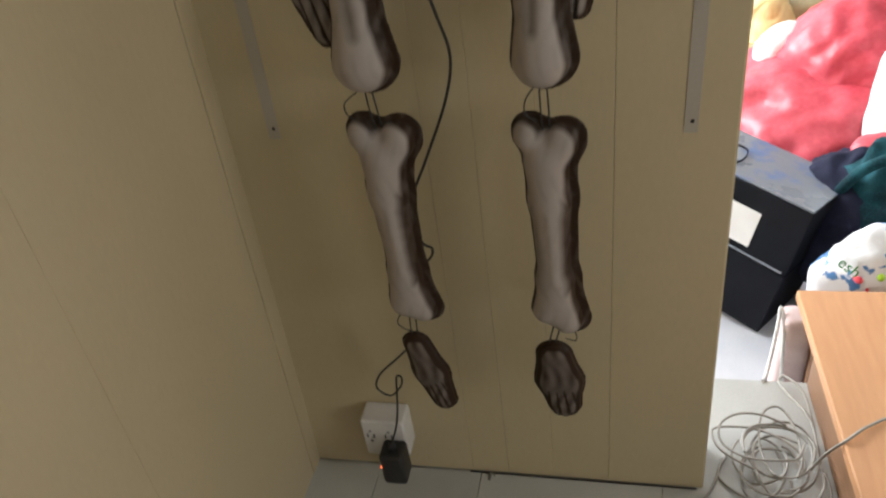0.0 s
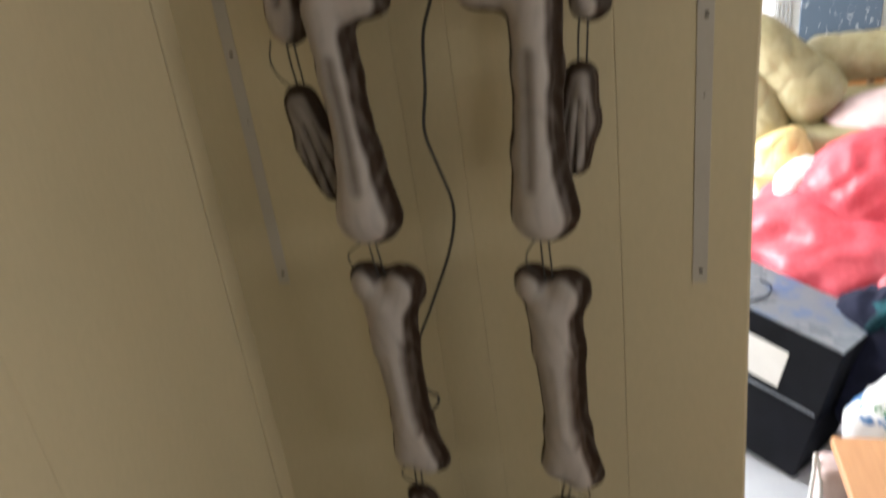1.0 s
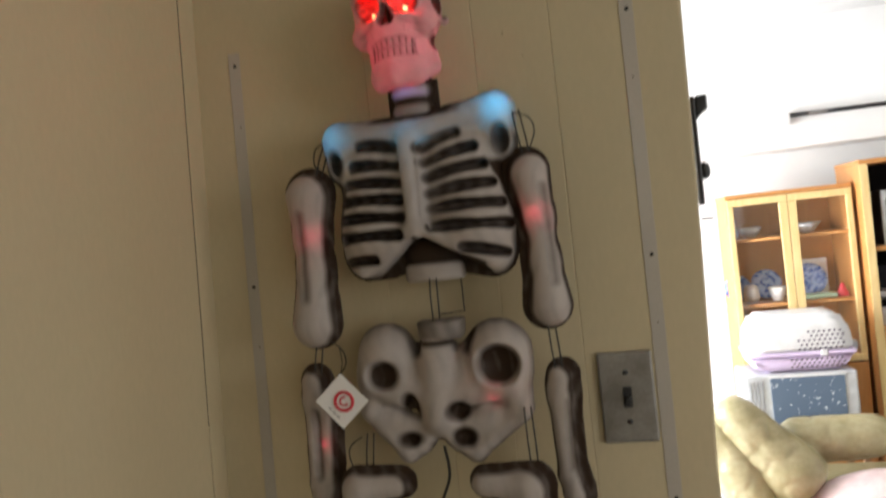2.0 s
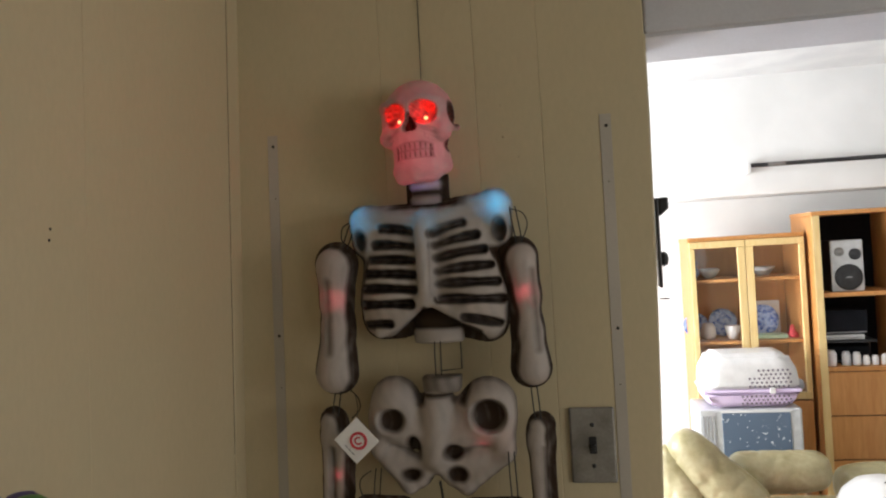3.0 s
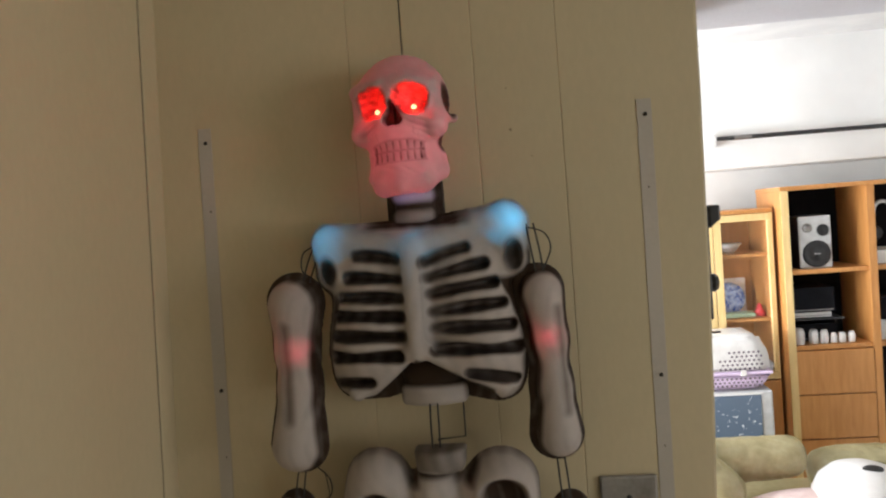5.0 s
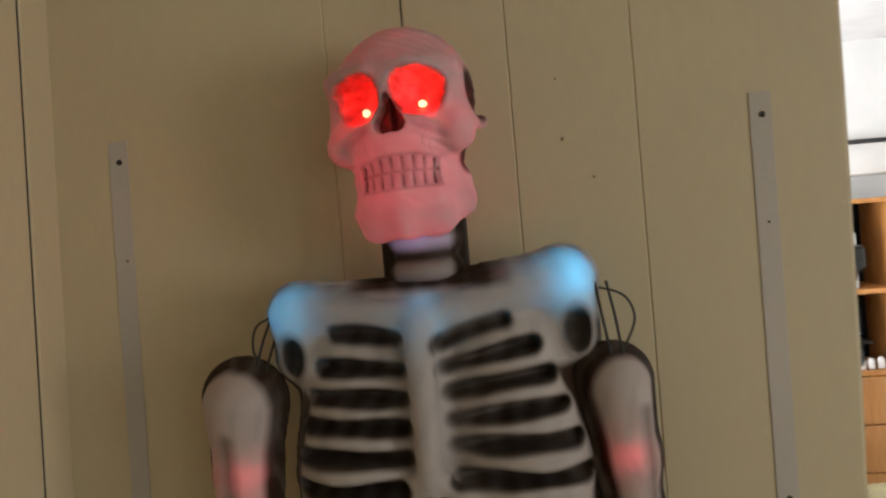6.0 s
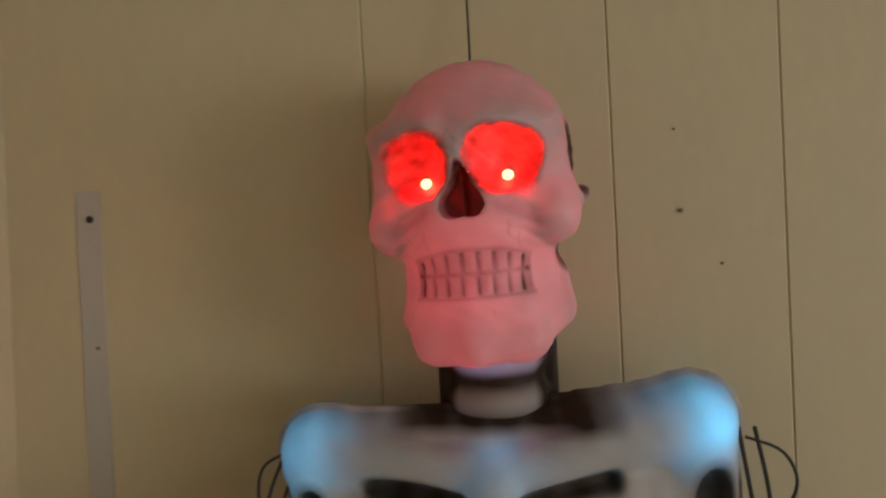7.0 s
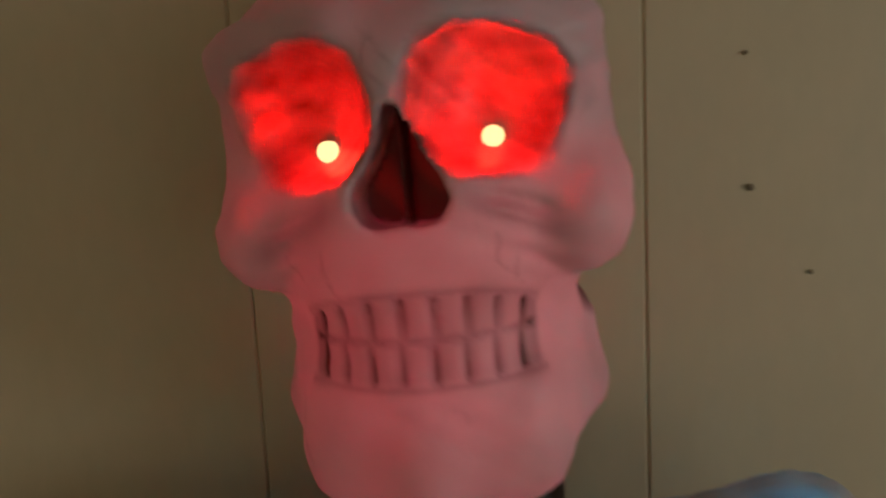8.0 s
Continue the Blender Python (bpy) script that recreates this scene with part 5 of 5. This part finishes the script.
def vessel(name, label, cat, x, y, z, prof, mat):
    t = thing(name, label, cat)
    part("body", lathe(prof, 24, m=pose(x, y, z)), mat, t, "", True)
    part("rim", lathe([(prof[-1][0], prof[-1][1] + 0.0005), (prof[-1][0] * 1.04, prof[-1][1] + 0.003), (prof[-1][0] * 0.9, prof[-1][1] + 0.004)], 24, m=pose(x, y, z)), mat, t)
    return t


vessel("glass_jug", "clear glass jug on the cabinet shelf", "jug", 0.80, 3.50, 0.846, [(0.03, 0), (0.045, 0.02), (0.04, 0.07), (0.03, 0.09)], WHITE_PLASTIC)
vessel("white_cup", "white china cup in front of a plate", "cup", 0.935, 3.48, 0.846, [(0.025, 0), (0.035, 0.03), (0.045, 0.075)], PAPER)
vessel("silver_bowl", "small silver bowl on the upper shelf", "bowl", 0.83, 3.52, 1.212, [(0.02, 0), (0.045, 0.02), (0.06, 0.05), (0.055, 0.055)], SILVER)
vessel("blue_vase", "blue glass vase on the upper shelf", "vase", 0.74, 3.55, 1.212, [(0.02, 0), (0.035, 0.03), (0.02, 0.08), (0.024, 0.10)], BLUE_CHINA)
vessel("clear_bowl", "pale glass bowl on the upper shelf", "bowl", 1.14, 3.55, 1.212, [(0.03, 0), (0.055, 0.03), (0.07, 0.05)], SILVER)
cardm = thing("picture_card", "white card standing behind a plate", "card")
part("card", box(1.05, 1.25, 3.655, 3.66, 0.846, 1.05), PAPER, cardm)
part("easel", box(1.12, 1.18, 3.662, 3.69, 0.846, 0.90, 0.002), PAPER, cardm)
book = thing("green_box", "flat pale green box on the shelf", "box")
part("body", box(1.05, 1.23, 3.42, 3.52, 0.846, 0.868, 0.003), surface("pale_green", (0.35, 0.5, 0.35), (0.42, 0.58, 0.42), 20, 0.5), book)
figure = thing("red_ornament", "small red ornament on the shelf", "ornament")
part("body", lathe([(0.03, 0), (0.032, 0.02), (0.018, 0.04), (0.014, 0.06), (0.002, 0.075)], 16, m=pose(1.265, 3.46, 0.846)), RED_INK, figure, "", True)
part("base", lathe([(0.034, -0.001), (0.034, 0.004)], 16, m=pose(1.265, 3.46, 0.846)), RED_INK, figure)

unit = thing("shelf_unit", "tall honey-oak shelf unit with drawers and dark backs", "shelf unit")
cabinet_carcass(unit, 1.345, 2.36, 3.262, 3.66, -0.19, 1.545, OAK, BOX_DARK)
part("divider", box(1.790, 1.830, 3.262, 3.645, -0.11, 1.545, 0.002), OAK, unit)
for z in (1.085, 0.668):
    part("shelf", box(1.368, 1.789, 3.275, 3.645, z, z + 0.024, 0.002), OAK, unit)
    part("shelf", box(1.831, 2.337, 3.275, 3.645, z, z + 0.024, 0.002), OAK, unit)
for k in range(4):
    z1 = 0.664 - 0.245 * k if k else 0.664
    dw = part("drawer", box(1.372, 1.786, 3.258, 3.28, max(0.664 - 0.245 * (k + 1) + 0.006, -0.108), z1, 0.003), OAK, unit, "oak drawer front")
    if k == 3:
        break
part("stile_face", box(1.345, 1.385, 3.255, 3.2615, -0.19, 1.545, 0.002), OAK_PALE, unit)

spk = thing("loudspeaker", "silver and black bookshelf loudspeaker on the shelf", "loudspeaker")
part("cabinet", box(1.452, 1.622, 3.33, 3.52, 1.109, 1.40, 0.006), BLACK, spk)
part("baffle", box(1.452, 1.622, 3.318, 3.3295, 1.110, 1.399, 0.008, seg=3), SILVER, spk, "silver front")
part("woofer", lathe([(0.074, 0), (0.074, 0.008), (0.064, 0.010), (0.05, 0.004), (0.022, 0.001), (0.018, 0.008), (0.002, 0.011)], 36, m=pose(1.54, 3.318, 1.190, 90)), BLACK, spk, "black woofer cone", True)
part("tweeter", lathe([(0.032, 0), (0.032, 0.006), (0.022, 0.003), (0.012, 0.007), (0.002, 0.009)], 28, m=pose(1.578, 3.318, 1.318, 90)), BLACK, spk, "black tweeter", True)
part("port", lathe([(0.026, 0), (0.026, 0.006), (0.018, 0.007), (0.016, 0.001)], 24, m=pose(1.496, 3.318, 1.335, 90)), STEEL, spk, "", True)
part("badge", box(1.525, 1.555, 3.3055, 3.3075, 1.188, 1.193), GREY_INK, spk)

for i, (x0, x1, z0, z1, mat, nm, lab) in enumerate(((1.40, 1.66, 0.694, 0.79, BOX_DARK, "black_player", "black disc player on the shelf"), (1.41, 1.64, 0.863, 1.00, BOX_DARK, "black_receiver", "black receiver on the shelf"), (1.39, 1.62, 0.832, 0.8605, SILVER, "silver_player", "flat silver player on the shelf"))):
    t = thing(nm, lab, "player")
    y0 = 3.40 if i == 0 else 3.36
    part("case", box(x0, x1, y0, 3.60, z0 + (0.0 if i == 0 else 0.0), z1, 0.004), mat, t)
    part("front_trim", box(x0 + 0.01, x1 - 0.01, y0 - 0.003, y0 - 0.0005, z0 + 0.008, z0 + 0.014, 0.0005), GREY_INK, t)
riser = thing("black_riser", "black riser board carrying the players", "riser")
part("board", box(1.388, 1.68, 3.345, 3.62, 0.818, 0.830, 0.002), BLACK, riser)
for x in (1.388, 1.668):
    part("foot", box(x, x + 0.012, 3.45, 3.62, 0.692, 0.818, 0.001), BLACK, riser)
for i, (x, r, h, mat) in enumerate(((1.425, 0.030, 0.085, WHITE_PLASTIC), (1.505, 0.024, 0.075, SILVER), (1.560, 0.022, 0.07, WHITE_PLASTIC), (1.61, 0.018, 0.05, PAPER), (1.655, 0.018, 0.05, PAPER), (1.705, 0.018, 0.055, PAPER))):
    vessel("small_jar", "small white jar on the shelf", "jar", x, 3.33, 0.692, [(r * 0.9, 0), (r, 0.006), (r, h * 0.8), (r * 0.7, h)], mat)
hp = thing("headphones", "grey headphones hanging in the shelf unit", "headphones")
part("band", tube(spline([(1.86, 3.36, 1.30), (1.87, 3.36, 1.42), (1.92, 3.36, 1.45), (1.97, 3.36, 1.40), (1.98, 3.36, 1.24)], 8), 0.010, sides=10), SILVER, hp, "", True)
part("ear_cup", lathe([(0.035, 0), (0.04, 0.02), (0.03, 0.035)], 20, m=pose(1.98, 3.36, 1.21, 90)), BLACK, hp)
part("ear_cup", lathe([(0.035, 0), (0.04, 0.02), (0.03, 0.035)], 20, m=pose(1.86, 3.36, 1.28, 90)), BLACK, hp)
part("cord", tube(spline([(1.98, 3.33, 1.18), (1.975, 3.25, 1.0), (1.99, 3.245, 0.7), (1.97, 3.245, 0.3), (1.985, 3.245, -0.05)], 8), 0.004, sides=7), CABLE, hp)
for x0, x1, z0, z1, mat, nm in ((1.86, 2.10, 1.112, 1.18, PAPER, "paper_stack"), (1.86, 2.05, 0.694, 0.80, SILVER, "silver_box"), (1.87, 2.12, 0.86, 0.98, BOX_DARK, "black_box")):
    t = thing(nm, "%s lying on the shelf" % {"paper_stack": "untidy stack of pale papers", "silver_box": "small silver-grey box", "black_box": "black electronic box"}[nm], "box")
    zz = z0 if nm != "black_box" else 0.802
    part("body", box(x0, x1, 3.33, 3.58, zz, zz + z1 - z0, 0.004), mat, t)
    part("lid", box(x0 + 0.005, x1 - 0.005, 3.335, 3.575, zz + z1 - z0, zz + z1 - z0 + 0.006, 0.002), mat, t)

rail = thing("curtain_rod", "black and steel curtain rod fixed on the white soffit", "curtain rod")
part("rod", tube([(1.12, 3.60, 1.882), (3.3, 3.60, 1.872)], 0.013, sides=14), BLACK, rail)
part("sleeve", tube([(1.22, 3.60, 1.8815), (1.32, 3.60, 1.881)], 0.0145, sides=14), STEEL, rail, "steel sleeve")
part("bracket", box(1.095, 1.12, 3.585, 3.655, 1.835, 1.90, 0.004), WHITE_PLASTIC, rail, "white end bracket")
